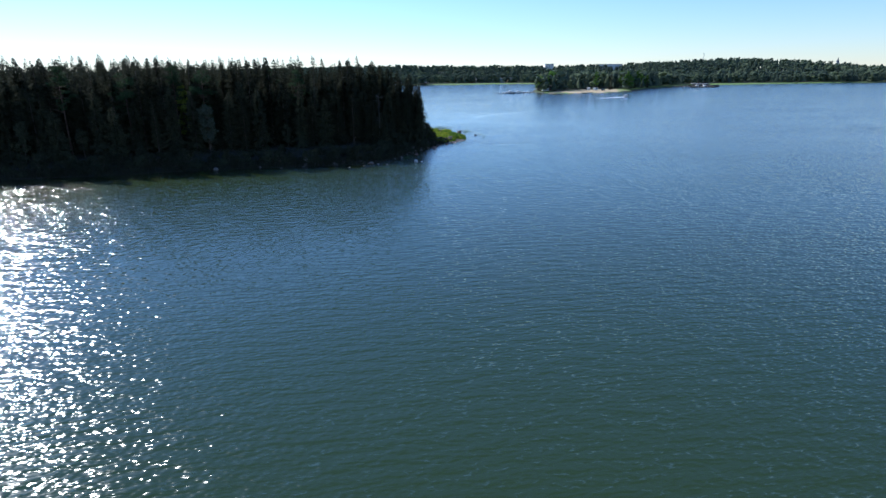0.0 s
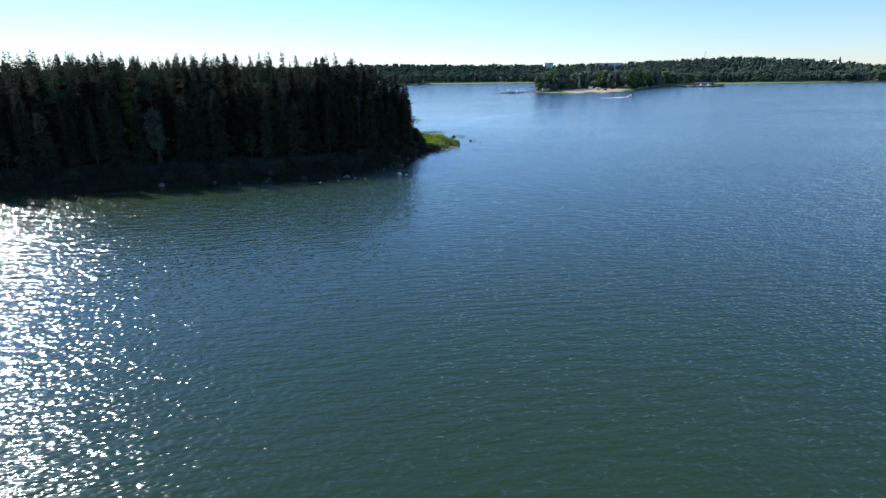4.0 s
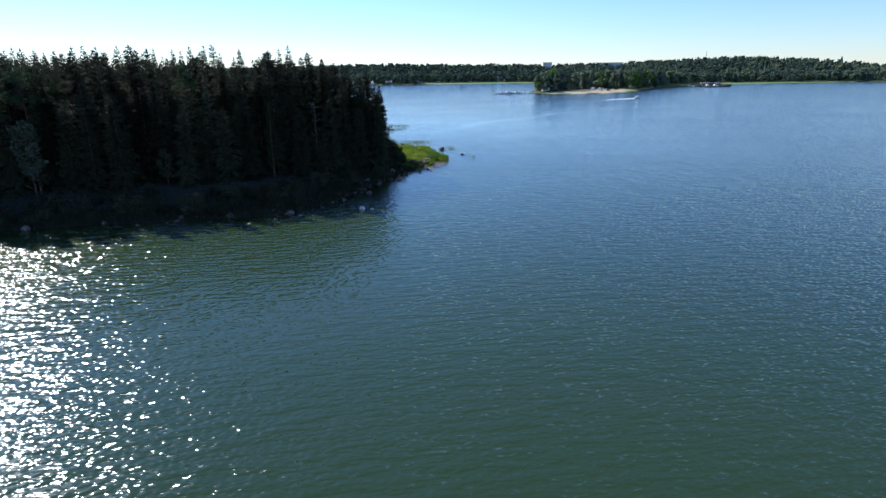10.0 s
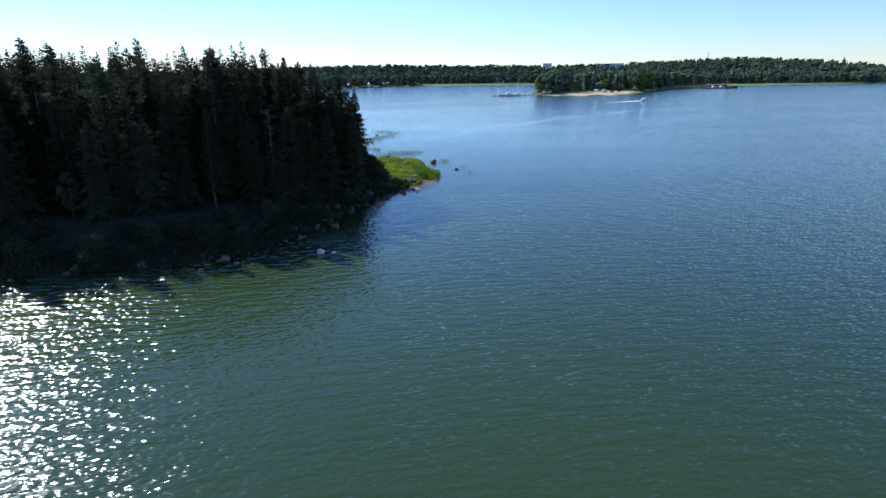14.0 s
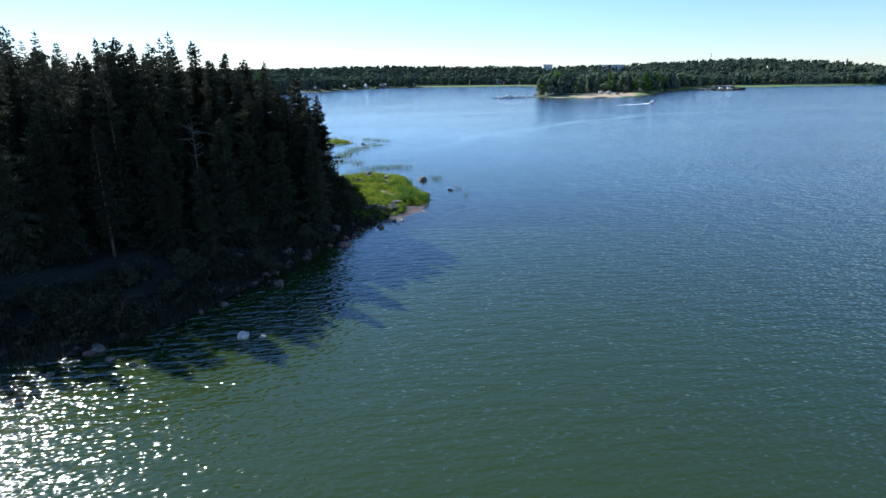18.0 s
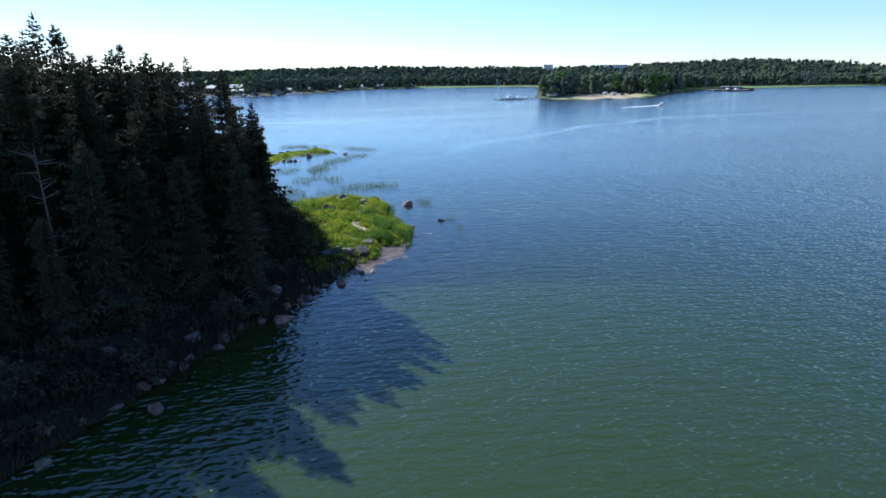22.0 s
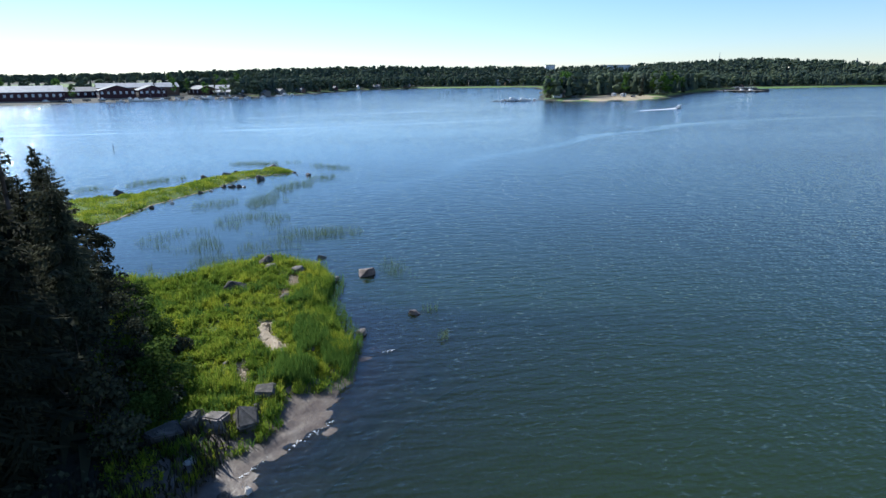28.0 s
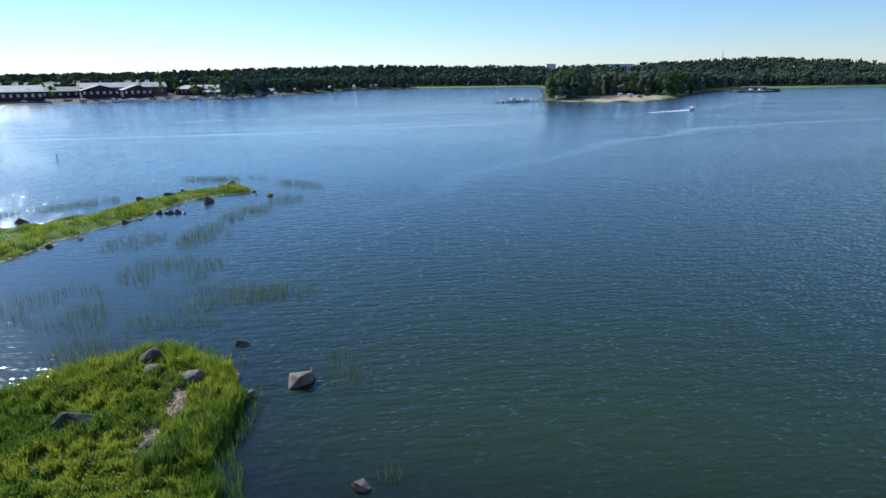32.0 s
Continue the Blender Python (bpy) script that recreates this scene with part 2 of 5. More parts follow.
M_HERB = leaf_material("herb leaves", [(0.12, 0.18, 0.014), (0.22, 0.28, 0.023), (0.33, 0.36, 0.035)], 0.4, 0.0, ((0.6, 0.7, 0.7), (1.2, 1.1, 0.8)))
# sedge colour lowered to hold the shade that lies on the bank
M_SHADESEDGE = leaf_material("shade-darkened sedge", [(0.022, 0.024, 0.015), (0.034, 0.034, 0.022), (0.05, 0.047, 0.03)], 0.12, 0.0)
M_REEDGRASS = leaf_material("tall reed grass", [(0.055, 0.11, 0.018), (0.085, 0.15, 0.026), (0.13, 0.2, 0.035)], 0.4, 0.0)
M_STRAW = leaf_material("dry straw", [(0.22, 0.17, 0.1), (0.36, 0.29, 0.19), (0.5, 0.43, 0.31)], 0.2, 0.0)
M_REED = leaf_material("lake reeds", [(0.07, 0.105, 0.04), (0.1, 0.14, 0.055), (0.13, 0.165, 0.07)], 0.35, 0.0)
# far foliage paled and blued: distance haze is painted into the leaf colours
M_HAZEWOOD = leaf_material("distant woods with haze in the colour", [(0.085, 0.115, 0.095), (0.11, 0.14, 0.105), (0.13, 0.165, 0.11), (0.145, 0.18, 0.11)], 0.55, 0.0, ((0.75, 0.8, 0.88), (1.3, 1.25, 1.1)), 0.02)
M_BARK = surface("bark", [(0.05, 0.038, 0.028), (0.11, 0.085, 0.065)], 3.0, 0.95, 20, 0.02, vary=0.2)
M_PINEBARK = surface("pine bark", [(0.05, 0.032, 0.022), (0.09, 0.055, 0.035)], 2.0, 0.95, 15, 0.02, vary=0.2)
M_DEADWOOD = surface("grey dead wood", [(0.07, 0.066, 0.058), (0.13, 0.12, 0.105)], 3.0, 0.95, 20, 0.01)
M_GRANITE = surface("grey granite", [(0.05, 0.044, 0.04), (0.13, 0.11, 0.098), (0.25, 0.215, 0.19)], 1.3, 0.85, 18, 0.03, vary=0.15)
M_DARKROCK = surface("lichen-dark rock", [(0.035, 0.032, 0.028), (0.075, 0.066, 0.056), (0.16, 0.14, 0.12)], 1.6, 0.9, 20, 0.03, vary=0.15)
M_REDROCK = surface("red granite", [(0.07, 0.04, 0.032), (0.13, 0.078, 0.062), (0.19, 0.12, 0.098)], 0.8, 0.75, 14, 0.03, vary=0.1)
M_SLAB = surface("weathered granite slab", [(0.042, 0.028, 0.02), (0.085, 0.06, 0.042), (0.13, 0.105, 0.08)], 0.7, 0.5, 5, 0.03)
M_WHITEROCK = surface("pale bleached rock", [(0.34, 0.31, 0.28), (0.58, 0.54, 0.49)], 2.5, 0.85, 22, 0.02)
M_SAND = surface("pale sand", [(0.26, 0.21, 0.145), (0.44, 0.37, 0.28)], 1.2, 0.95, 12, 0.03)
M_REDWALL = surface("dark red boards", [(0.036, 0.014, 0.018), (0.056, 0.02, 0.024)], 0.6, 0.85, 4)
M_BROWNWALL = surface("brown boards", [(0.12, 0.07, 0.045), (0.17, 0.10, 0.065)], 0.6, 0.85, 4)
M_WHITEWALL = surface("white plaster", [(0.72, 0.72, 0.70), (0.82, 0.82, 0.80)], 0.3, 0.8, 2)
M_CREAM = surface("cream boards", [(0.6, 0.54, 0.40), (0.68, 0.62, 0.48)], 0.4, 0.8, 3)
M_TINROOF = surface("pale tin roof", [(0.36, 0.36, 0.36), (0.5, 0.49, 0.48)], 0.25, 0.7, 2)
M_GREYROOF = surface("grey felt roof", [(0.10, 0.11, 0.125), (0.16, 0.17, 0.185)], 0.4, 0.8, 3)
M_REDROOF = surface("red tile roof", [(0.22, 0.07, 0.045), (0.30, 0.11, 0.07)], 0.5, 0.8, 4)
M_GLASS = surface("window glass", [(0.03, 0.035, 0.04), (0.05, 0.055, 0.06)], 0.5, 0.08, 2)
M_PALEGLASS = surface("whitened window", [(0.42, 0.42, 0.44), (0.55, 0.55, 0.57)], 0.5, 0.3, 2)
M_TRIM = surface("white trim", [(0.74, 0.74, 0.72), (0.82, 0.82, 0.80)], 1.0, 0.6, 5)
M_PLANK = surface("weathered planks", [(0.20, 0.175, 0.145), (0.32, 0.29, 0.25)], 1.2, 0.9, 9, 0.01, vary=0.25)
M_HULL = surface("white gelcoat", [(0.6, 0.61, 0.62), (0.7, 0.7, 0.7)], 0.6, 0.35, 4)
M_DARKHULL = surface("dark paint", [(0.02, 0.03, 0.05), (0.035, 0.045, 0.07)], 0.6, 0.35, 4)
M_STEEL = surface("galvanised steel", [(0.30, 0.31, 0.32), (0.40, 0.41, 0.42)], 2.0, 0.5, 9, metal=0.7)
M_FOAM = surface("white foam", [(0.70, 0.73, 0.75), (0.85, 0.87, 0.88)], 1.4, 0.9, 6, 0.05)
M_RUBBER = surface("black rubber", [(0.015, 0.015, 0.016), (0.03, 0.03, 0.03)], 4, 0.85, 20)
M_GREYWALL = surface("weathered grey boards", [(0.14, 0.135, 0.125), (0.22, 0.21, 0.195)], 0.6, 0.85, 4)
M_CONCRETE = surface("grey concrete", [(0.30, 0.29, 0.27), (0.42, 0.41, 0.39)], 0.5, 0.9, 5, 0.01)
# ---- building helpers ----
rng = np.random.default_rng(7)


def mesh_of(name, verts, faces, mat, smooth=False):
    """A mesh from arrays: verts (n, 3) and faces (m, k), all with k corners."""
    verts = np.ascontiguousarray(verts, dtype=np.float32)
    faces = np.ascontiguousarray(faces, dtype=np.int32)
    me = bpy.data.meshes.new(name)
    me.vertices.add(len(verts))
    me.vertices.foreach_set("co", verts.ravel())
    c, k = faces.shape
    me.loops.add(c * k)
    me.loops.foreach_set("vertex_index", faces.ravel())
    me.polygons.add(c)
    me.polygons.foreach_set("loop_start", np.arange(0, c * k, k, dtype=np.int32))
    me.update(calc_edges=True)
    me.polygons.foreach_set("use_smooth", np.full(c, smooth))
    me.materials.append(mat)
    return me


def mesh_bm(name, bm, mat, smooth=False):
    me = bpy.data.meshes.new(name)
    bm.to_mesh(me)
    bm.free()
    me.polygons.foreach_set("use_smooth", np.full(len(me.polygons), smooth))
    me.materials.append(mat)
    return me


def part(name, data, mat, parent, label="", at=None):
    """One mesh object under a thing or a part. data: a bmesh or a ready mesh."""
    me = mesh_bm(name, data, mat) if isinstance(data, bmesh.types.BMesh) else data
    ob = new(name, me)
    ob.parent = parent
    if at is not None:
        ob.matrix_basis = at
    if label:
        tagged(ob, label)
    return ob


def thing(name, m, label, category, group="", kind=""):
    ob = new(name)
    ob.empty_display_size = 0.3
    ob.matrix_basis = m
    return tagged(ob, label, category, group, kind)


def box(bm, x0, x1, y0, y1, z0, z1, bevel=0.0):
    c = bmesh.ops.create_cube(bm, size=1.0, matrix=Matrix.LocRotScale(((x0 + x1) / 2, (y0 + y1) / 2, (z0 + z1) / 2), None, (x1 - x0, y1 - y0, z1 - z0)))
    if bevel:
        es = list({e for v in c["verts"] for e in v.link_edges})
        bmesh.ops.bevel(bm, geom=es, offset=bevel, segments=1, affect="EDGES")
    return bm


def boxed(*dims, bevel=0.0):
    return box(bmesh.new(), *dims, bevel=bevel)


def rod(bm, a, b, r0, r1, sides=8):
    a, b = Vector(a), Vector(b)
    d = b - a
    m = Matrix.Translation((a + b) / 2) @ d.to_track_quat("Z", "Y").to_matrix().to_4x4()
    bmesh.ops.create_cone(bm, cap_ends=True, segments=sides, radius1=r0, radius2=r1, depth=d.length, matrix=m)
    return bm


def hash2(i, j, s):
    return np.modf(np.abs(np.sin(i * 127.1 + j * 311.7 + s * 74.7) * 43758.5453))[0]


def fbm(x, y, scale, octaves=4, seed=0):
    """Smooth value noise, 0 to 1, in plain arrays."""
    x, y = np.asarray(x, float) * scale, np.asarray(y, float) * scale
    out, amp, tot = 0.0, 1.0, 0.0
    for o in range(octaves):
        i, j = np.floor(x), np.floor(y)
        u, v = x - i, y - j
        u, v = u * u * (3 - 2 * u), v * v * (3 - 2 * v)
        s = seed + o * 13
        val = (hash2(i, j, s) * (1 - u) + hash2(i + 1, j, s) * u) * (1 - v) + (hash2(i, j + 1, s) * (1 - u) + hash2(i + 1, j + 1, s) * u) * v
        out, tot = out + amp * val, tot + amp
        amp, x, y = amp * 0.5, x * 2.03, y * 2.03
    return out / tot


def inside_depth(x, y, poly):
    """Signed distance to a shoreline: positive inside it."""
    x, y = np.asarray(x, float), np.asarray(y, float)
    best = np.full(x.shape, 1e9)
    odd = np.zeros(x.shape, bool)
    for (ax, ay), (bx, by) in zip(poly, poly[1:] + poly[:1]):
        dx, dy = bx - ax, by - ay
        t = np.clip(((x - ax) * dx + (y - ay) * dy) / (dx * dx + dy * dy), 0, 1)
        best = np.minimum(best, np.hypot(x - ax - t * dx, y - ay - t * dy))
        if ay != by:
            odd ^= ((ay > y) != (by > y)) & (x < (bx - ax) * (y - ay) / (by - ay) + ax)
    return np.where(odd, best, -best)


# ---- terrain ----
HEADLAND = [(0.9, 159.0), (0.6, 154.5), (-1.0, 150.5), (-2.6, 147.5), (-4.6, 144.3), (-6.5, 140.5), (-9.0, 134.2), (-12.0, 128), (-14.7, 121.5),
            (-17.4, 114.5), (-20.6, 108.6), (-25, 105.2), (-31, 103.6), (-40, 102.2), (-52, 100), (-64, 96.5), (-78, 92), (-98, 88), (-130, 84), (-200, 90), (-260, 125),
            (-255, 190), (-180, 216), (-110, 214), (-70, 210), (-46, 199), (-38, 188), (-30, 178.5), (-23.6, 174), (-18.4, 173), (-15, 176.9),
            (-10.8, 180.3), (-7.0, 178.6), (-4.6, 176.6), (-3.0, 173.2), (-2.7, 167.5), (-0.2, 161.8)]
SPIT = [(-70, 200), (-48.6, 213), (-43.5, 217.5), (-39, 224.5), (-37.0, 231), (-33.4, 238), (-29.0, 243.5), (-25, 243.4), (-21.9, 239.5), (-21.4, 237.5),
        (-25.0, 235.5), (-28.5, 232.5), (-30.6, 227.5), (-31.8, 220.0), (-34.8, 213.2), (-36.4, 205), (-37.2, 198), (-40, 190), (-60, 188)]
MAINLAND = [(-4400, 300), (-900, 420), (-480, 500), (-305, 551), (-273, 579), (-227, 599), (-164, 654), (-141, 705), (-118, 790), (-87, 899), (0, 962), (116, 991),
            (152, 965), (140, 850), (112, 700), (98, 620), (85, 566), (92, 548), (118, 533), (157, 543), (195, 590), (232, 643), (262, 690), (288, 722), (345, 790),
            (388, 812), (480, 850), (585, 880), (900, 900), (1500, 820), (4400, 500), (4400, 4400), (-4400, 4400)]
YARD = [(-420, 520), (-300, 548), (-270, 576), (-225, 596), (-160, 652), (-168, 690), (-215, 735), (-330, 720), (-470, 690)]
FIELDS = [[(-640, 740), (-330, 740), (-225, 770), (-330, 1250), (-950, 1250)], [(-20, 955), (120, 985), (165, 960), (165, 1000), (110, 1030), (-30, 1000)], [(380, 805), (600, 875), (610, 900), (400, 860), (330, 800)]]
BEACH = [(92, 546), (118, 530), (160, 545), (190, 590), (178, 640), (150, 612), (120, 575)]
MEADOW_EDGE = [(-8.2, 146.0), (-11.5, 150), (-12.8, 156), (-16.5, 163), (-21, 169), (-28, 177), (20, 200), (30, 140), (-3, 140)]


def smooth(e0, e1, v):
    t = np.clip((v - e0) / (e1 - e0), 0, 1)
    return t * t * (3 - 2 * t)


def terrain(x, y):
    """Height of the ground, how it is covered, and the depth inside the shores."""
    x, y = np.asarray(x, float), np.asarray(y, float)
    wob = (fbm(x, y, 0.45, 3, 5) - 0.5) * 1.6
    di = inside_depth(x, y, HEADLAND) + wob * 0.6
    ds = inside_depth(x, y, SPIT) - 0.5 + wob * 0.9
    dm = inside_depth(x, y, MAINLAND) + (fbm(x, y, 0.06, 3, 9) - 0.5) * 10
    open_ground = smooth(-1.5, 1.5, inside_depth(x, y, MEADOW_EDGE))
    bumps = (fbm(x, y, 0.5, 3, 2) - 0.5) * 0.3
    hi = np.where(di > 0, np.minimum(di * 0.22, 0.55) + (1 - open_ground) * 2.2 * smooth(1, 14, di) + bumps * smooth(0, 2, di), np.maximum(di * 0.11, -5))
    hs = np.where(ds > 0, np.minimum(ds * 0.2, 0.45) + bumps * smooth(0, 2, ds), np.maximum(ds * 0.10, -5))
    rise = smooth(0, 420, dm) * (5.5 + 5.5 * smooth(-700, 0, x) + 3 * smooth(900, 1700, y) + 7 * np.exp(-((x + 150) / 420) ** 2) * smooth(950, 1400, y)) * (1 - 0.8 * smooth(740, 1020, x))
    hill = 17 * np.exp(-((x - 720) / 270) ** 2 - ((y - 1450) / 330) ** 2) + 3 * np.exp(-((x - 1300) / 260) ** 2 - ((y - 1950) / 300) ** 2)
    hm = np.where(dm > 0, np.minimum(dm * 0.12, 1.1) + rise + hill * smooth(0, 200, dm) + (fbm(x, y, 0.008, 3, 4) - 0.5) * 5 * smooth(60, 300, dm), np.maximum(dm * 0.05, -5))
    h = np.maximum(np.maximum(hi, hs), hm)
    cover = np.where(h < -0.15, 0.02 + 0.10 * smooth(-3, 0, h), 0.10)
    # the wooded bank takes the shade-darkened floor colour, down into the shallows
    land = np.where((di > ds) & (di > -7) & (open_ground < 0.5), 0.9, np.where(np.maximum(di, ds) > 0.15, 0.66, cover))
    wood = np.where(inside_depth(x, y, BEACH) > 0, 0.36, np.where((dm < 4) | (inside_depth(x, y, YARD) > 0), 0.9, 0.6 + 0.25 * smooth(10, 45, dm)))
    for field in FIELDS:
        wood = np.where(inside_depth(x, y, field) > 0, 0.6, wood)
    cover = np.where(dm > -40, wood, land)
    return h, cover, np.maximum(di, ds), dm


def axis(lo, hi, step, reach, near, grow=1.13):
    mid = np.arange(lo, hi + step, step)
    out, s = [], step
    while not out or out[-1] < reach:
        s *= grow
        gone = out[-1] if out else 0
        out.append(gone + min(s, 8 if gone < near else 260))
    out = np.array(out)
    return np.concatenate([(lo - out)[::-1], mid, mid[-1] + out])


def sheet(name, mat, z_of, attrs):
    xs, ys = axis(-70, 14, 0.6, 4400, 560), axis(95, 255, 0.6, 4400, 800)
    gx, gy = np.meshgrid(xs, ys)
    h, cover, di, dm = terrain(gx.ravel(), gy.ravel())
    z = z_of(h)
    nx, ny = len(xs), len(ys)
    i = np.arange(nx * ny).reshape(ny, nx)
    f = np.stack([i[:-1, :-1], i[:-1, 1:], i[1:, 1:], i[1:, :-1]], -1).reshape(-1, 4)
    me = mesh_of(name, np.stack([gx.ravel(), gy.ravel(), z], 1), f, mat, True)
    for key, vals in attrs(gx.ravel(), gy.ravel(), h, cover, di).items():
        a = me.attributes.new(key, "FLOAT", "POINT")
        a.data.foreach_set("value", np.ascontiguousarray(vals, dtype=np.float32))
    return new(name, me)


ground = tagged(sheet("ground", M_GROUND, lambda h: h, lambda x, y, h, c, d: {"cover": c}), "lake bed, meadow and dark forest floor with shade painted in", "ground", kind="structure")


def water_attrs(x, y, h, c, d):
    point = smooth(-8, -4, x) * smooth(138, 142, y) * smooth(172, 164, y)
    murk = 1 - np.exp(-np.maximum(-h, 0) * (1.6 - 1.1 * point)) * (0.6 + 0.4 * point)
    # the bay and, more faintly, the whole lee of the headland lie calmer
    bay = 1.3 * np.exp(-((x + 28) / 17) ** 2 - ((y - 187) / 17) ** 2) + 0.42 * np.exp(-((x + 30) / 85) ** 2 - ((y - 275) / 95) ** 2)
    # the bed rises slowly before the headland's shaded shore, and drops off beyond the point
    shoal = np.exp(np.minimum(inside_depth(x, y, HEADLAND), 0) / 38) * smooth(195, 118, y)
    return {"murk": murk, "calm": np.clip(bay, 0, 1), "shoal": shoal}


water = tagged(sheet("water", M_WATER, lambda h: h * 0, water_attrs), "rippled blue-green lake water", "water", kind="structure")


def height(x, y):
    return float(terrain(np.array([x]), np.array([y]))[0][0])


# ---- plants ----
def spruce_crown(h, r, seed, low=0.06, gap=0.5, thin=1.0):
    """Uneven tiers of drooping boughs; each bough is a rib with narrow side twigs and hanging twigs."""
    g = np.random.default_rng(seed)
    V, F = [], []
    z = low * h
    lean = g.uniform(-0.025, 0.025, 2)
    # full and starved sides, and tiers that reach out or fall short
    side, side2 = g.uniform(0, 6.28), g.uniform(0, 6.28)
    tier = g.uniform(0.62, 1.22, 24)
    while z < h - 0.15:
        q = 1 - z / h
        f = z / h * 22
        swell = tier[int(f)] * (1 - f % 1) + tier[int(f) + 1] * (f % 1)
        reach = r * min(q ** 0.62, 2.6 * q) * swell * g.uniform(0.85, 1.1) + 0.12
        k = max(4, int((4 + 6 * min(1, reach / (0.6 * r))) * thin))
        a0 = g.uniform(0, 6.28)
        for j in range(k):
            if g.uniform() < 0.13:
                continue
            a = a0 + 6.283 * j / k + g.uniform(-0.4, 0.4)
            L = reach * g.uniform(0.5, 1.15) * (1 + 0.2 * math.cos(a - side) + 0.14 * math.cos(2 * a - side2))
            n = 6 if L > 1.6 else 4 if L > 0.8 else 2
            t = np.linspace(0, 1, n + 1)
            up = 0.55 * (1 - q) - 0.1 + g.uniform(-0.08, 0.08)
            drop = L * (up * t - (0.22 + 0.36 * q) * t * t + 0.2 * t ** 4)
            d = np.array([math.cos(a), math.sin(a)])
            s = np.array([-d[1], d[0]])
            p = np.zeros((n + 1, 3))
            p[:, :2] = d * (t * L)[:, None] + lean * z + s * (g.uniform(-0.12, 0.12) * L * t * t)[:, None]
            p[:, 2] = np.minimum(z + drop + g.uniform(-0.35, 0.3) * min(1, 0.3 + 2 * q), h - 0.1)
            for m in range(n):
                w = 0.4 * L * (1 - 0.72 * t[m]) * g.uniform(0.5, 1.3) + 0.10
                a1, b1 = p[m], p[m + 1]
                fwd = d * w * 0.8
                for sg in (-1, 1):
                    tip = (a1 + b1) / 2 + np.array([*(s * sg * w + fwd), -0.25 * w - g.uniform(0, 0.12)])
                    i = len(V)
                    V += [a1, a1 * 0.35 + b1 * 0.65, tip]
                    F.append((i, i + 1, i + 2))
                hang = (a1 + b1) / 2 + np.array([*(fwd * 0.3 + s * g.uniform(-0.15, 0.15)), -0.3 * w - g.uniform(0.1, 0.5) * (0.4 + q)])
                i = len(V)
                V += [a1, b1, hang]
                F.append((i, i + 1, i + 2))
        z += gap * g.uniform(0.5, 1.3) * (0.38 + 0.72 * q)
    top = np.array([lean[0] * h, lean[1] * h, h])
    for a in g.uniform(0, 6.28, 5):
        i = len(V)
        V += [top, top + (0.1 * math.cos(a), 0.1 * math.sin(a), -0.75), top + (0.1 * math.cos(a + 2), 0.1 * math.sin(a + 2), -0.6)]
        F.append((i, i + 1, i + 2))
    return mesh_of("crown", np.array(V), np.array(F), M_NEEDLE)


def trunk_mesh(h, r, seed, mat, limbs=0, reach=1.5, start=0.4, lean=0.0):
    g = np.random.default_rng(seed)
    bm = bmesh.new()
    n = 5
    pts = [Vector((lean * h * (k / n) ** 2 + g.uniform(-0.05, 0.05) * (k > 0), g.uniform(-0.05, 0.05) * (k > 0), -0.4 + (h + 0.2) * k / n)) for k in range(n + 1)]
    for k in range(n):
        rod(bm, pts[k], pts[k + 1], max(0.02, r * (1 - 0.92 * k / n)), max(0.015, r * (1 - 0.92 * (k + 1) / n)), 7)
    for k in range(limbs):
        z = h * g.uniform(start, 0.92)
        a = g.uniform(0, 6.28)
        L = reach * g.uniform(0.5, 1.0)
        x0 = lean * h * (z / h) ** 2
        rod(bm, (x0, 0, z), (x0 + L * math.cos(a), L * math.sin(a), z + L * g.uniform(-0.1, 0.7)), r * 0.28, 0.02, 5)
    return mesh_bm("trunk", bm, mat, True)


def clumps(centres, radii, per, size, seed, mat, name="crown", flat=0.75, spiky=False):
    """A crown of many small leaves gathered in uneven clumps."""
    g = np.random.default_rng(seed)
    n = len(centres)
    c = np.repeat(np.array(centres, float), per, 0)
    r = np.repeat(np.array(radii, float), per)
    d = g.normal(size=(n * per, 3))
    d /= np.linalg.norm(d, axis=1)[:, None]
    d[:, 2] *= flat
    p = c + d * (r * g.uniform(0.45, 1.08, n * per) ** 0.6)[:, None]
    u = g.normal(size=p.shape)
    u /= np.linalg.norm(u, axis=1)[:, None]
    if spiky:
        u = d + 0.5 * u
    w = np.cross(u, g.normal(size=p.shape))
    w /= np.linalg.norm(w, axis=1)[:, None] + 1e-9
    s = (size * g.uniform(0.6, 1.4, len(p)))[:, None]
    k = 0.28 if spiky else 0.55
    V = np.stack([p - u * s * 0.5, p + w * s * k, p + u * s * 0.6, p - w * s * k], 1).reshape(-1, 3)
    F = np.arange(len(V)).reshape(-1, 4)
    return mesh_of(name, V, F, mat)


def crown_centres(h, r, low, count, seed, taper=0.6):
    g = np.random.default_rng(seed)
    out, rad = [], []
    for k in range(count):
        q = g.uniform(0, 1)
        z = h * (low + (0.97 - low) * q)
        rr = r * (1 - taper * abs(q - 0.35) / 0.65) * math.sqrt(g.uniform(0.05, 1))
        a = g.uniform(0, 6.28)
        out.append((rr * math.cos(a), rr * math.sin(a), z))
        rad.append(r * g.uniform(0.22, 0.42))
    return out, rad


def spruce(h, r, seed, name="spruce_tree", label="tall dark green spruce in dense shoreline forest", thin=1.0, low=0.06, gap=0.5):
    ob = thing(name, pose(0, 0, 0), label, "tree", "headland forest")
    part("trunk", trunk_mesh(h * 0.97, 0.16 + h * 0.006, seed, M_BARK), None, ob)
    part("crown", spruce_crown(h, r, seed, low, gap, thin), None, ob)
    return ob


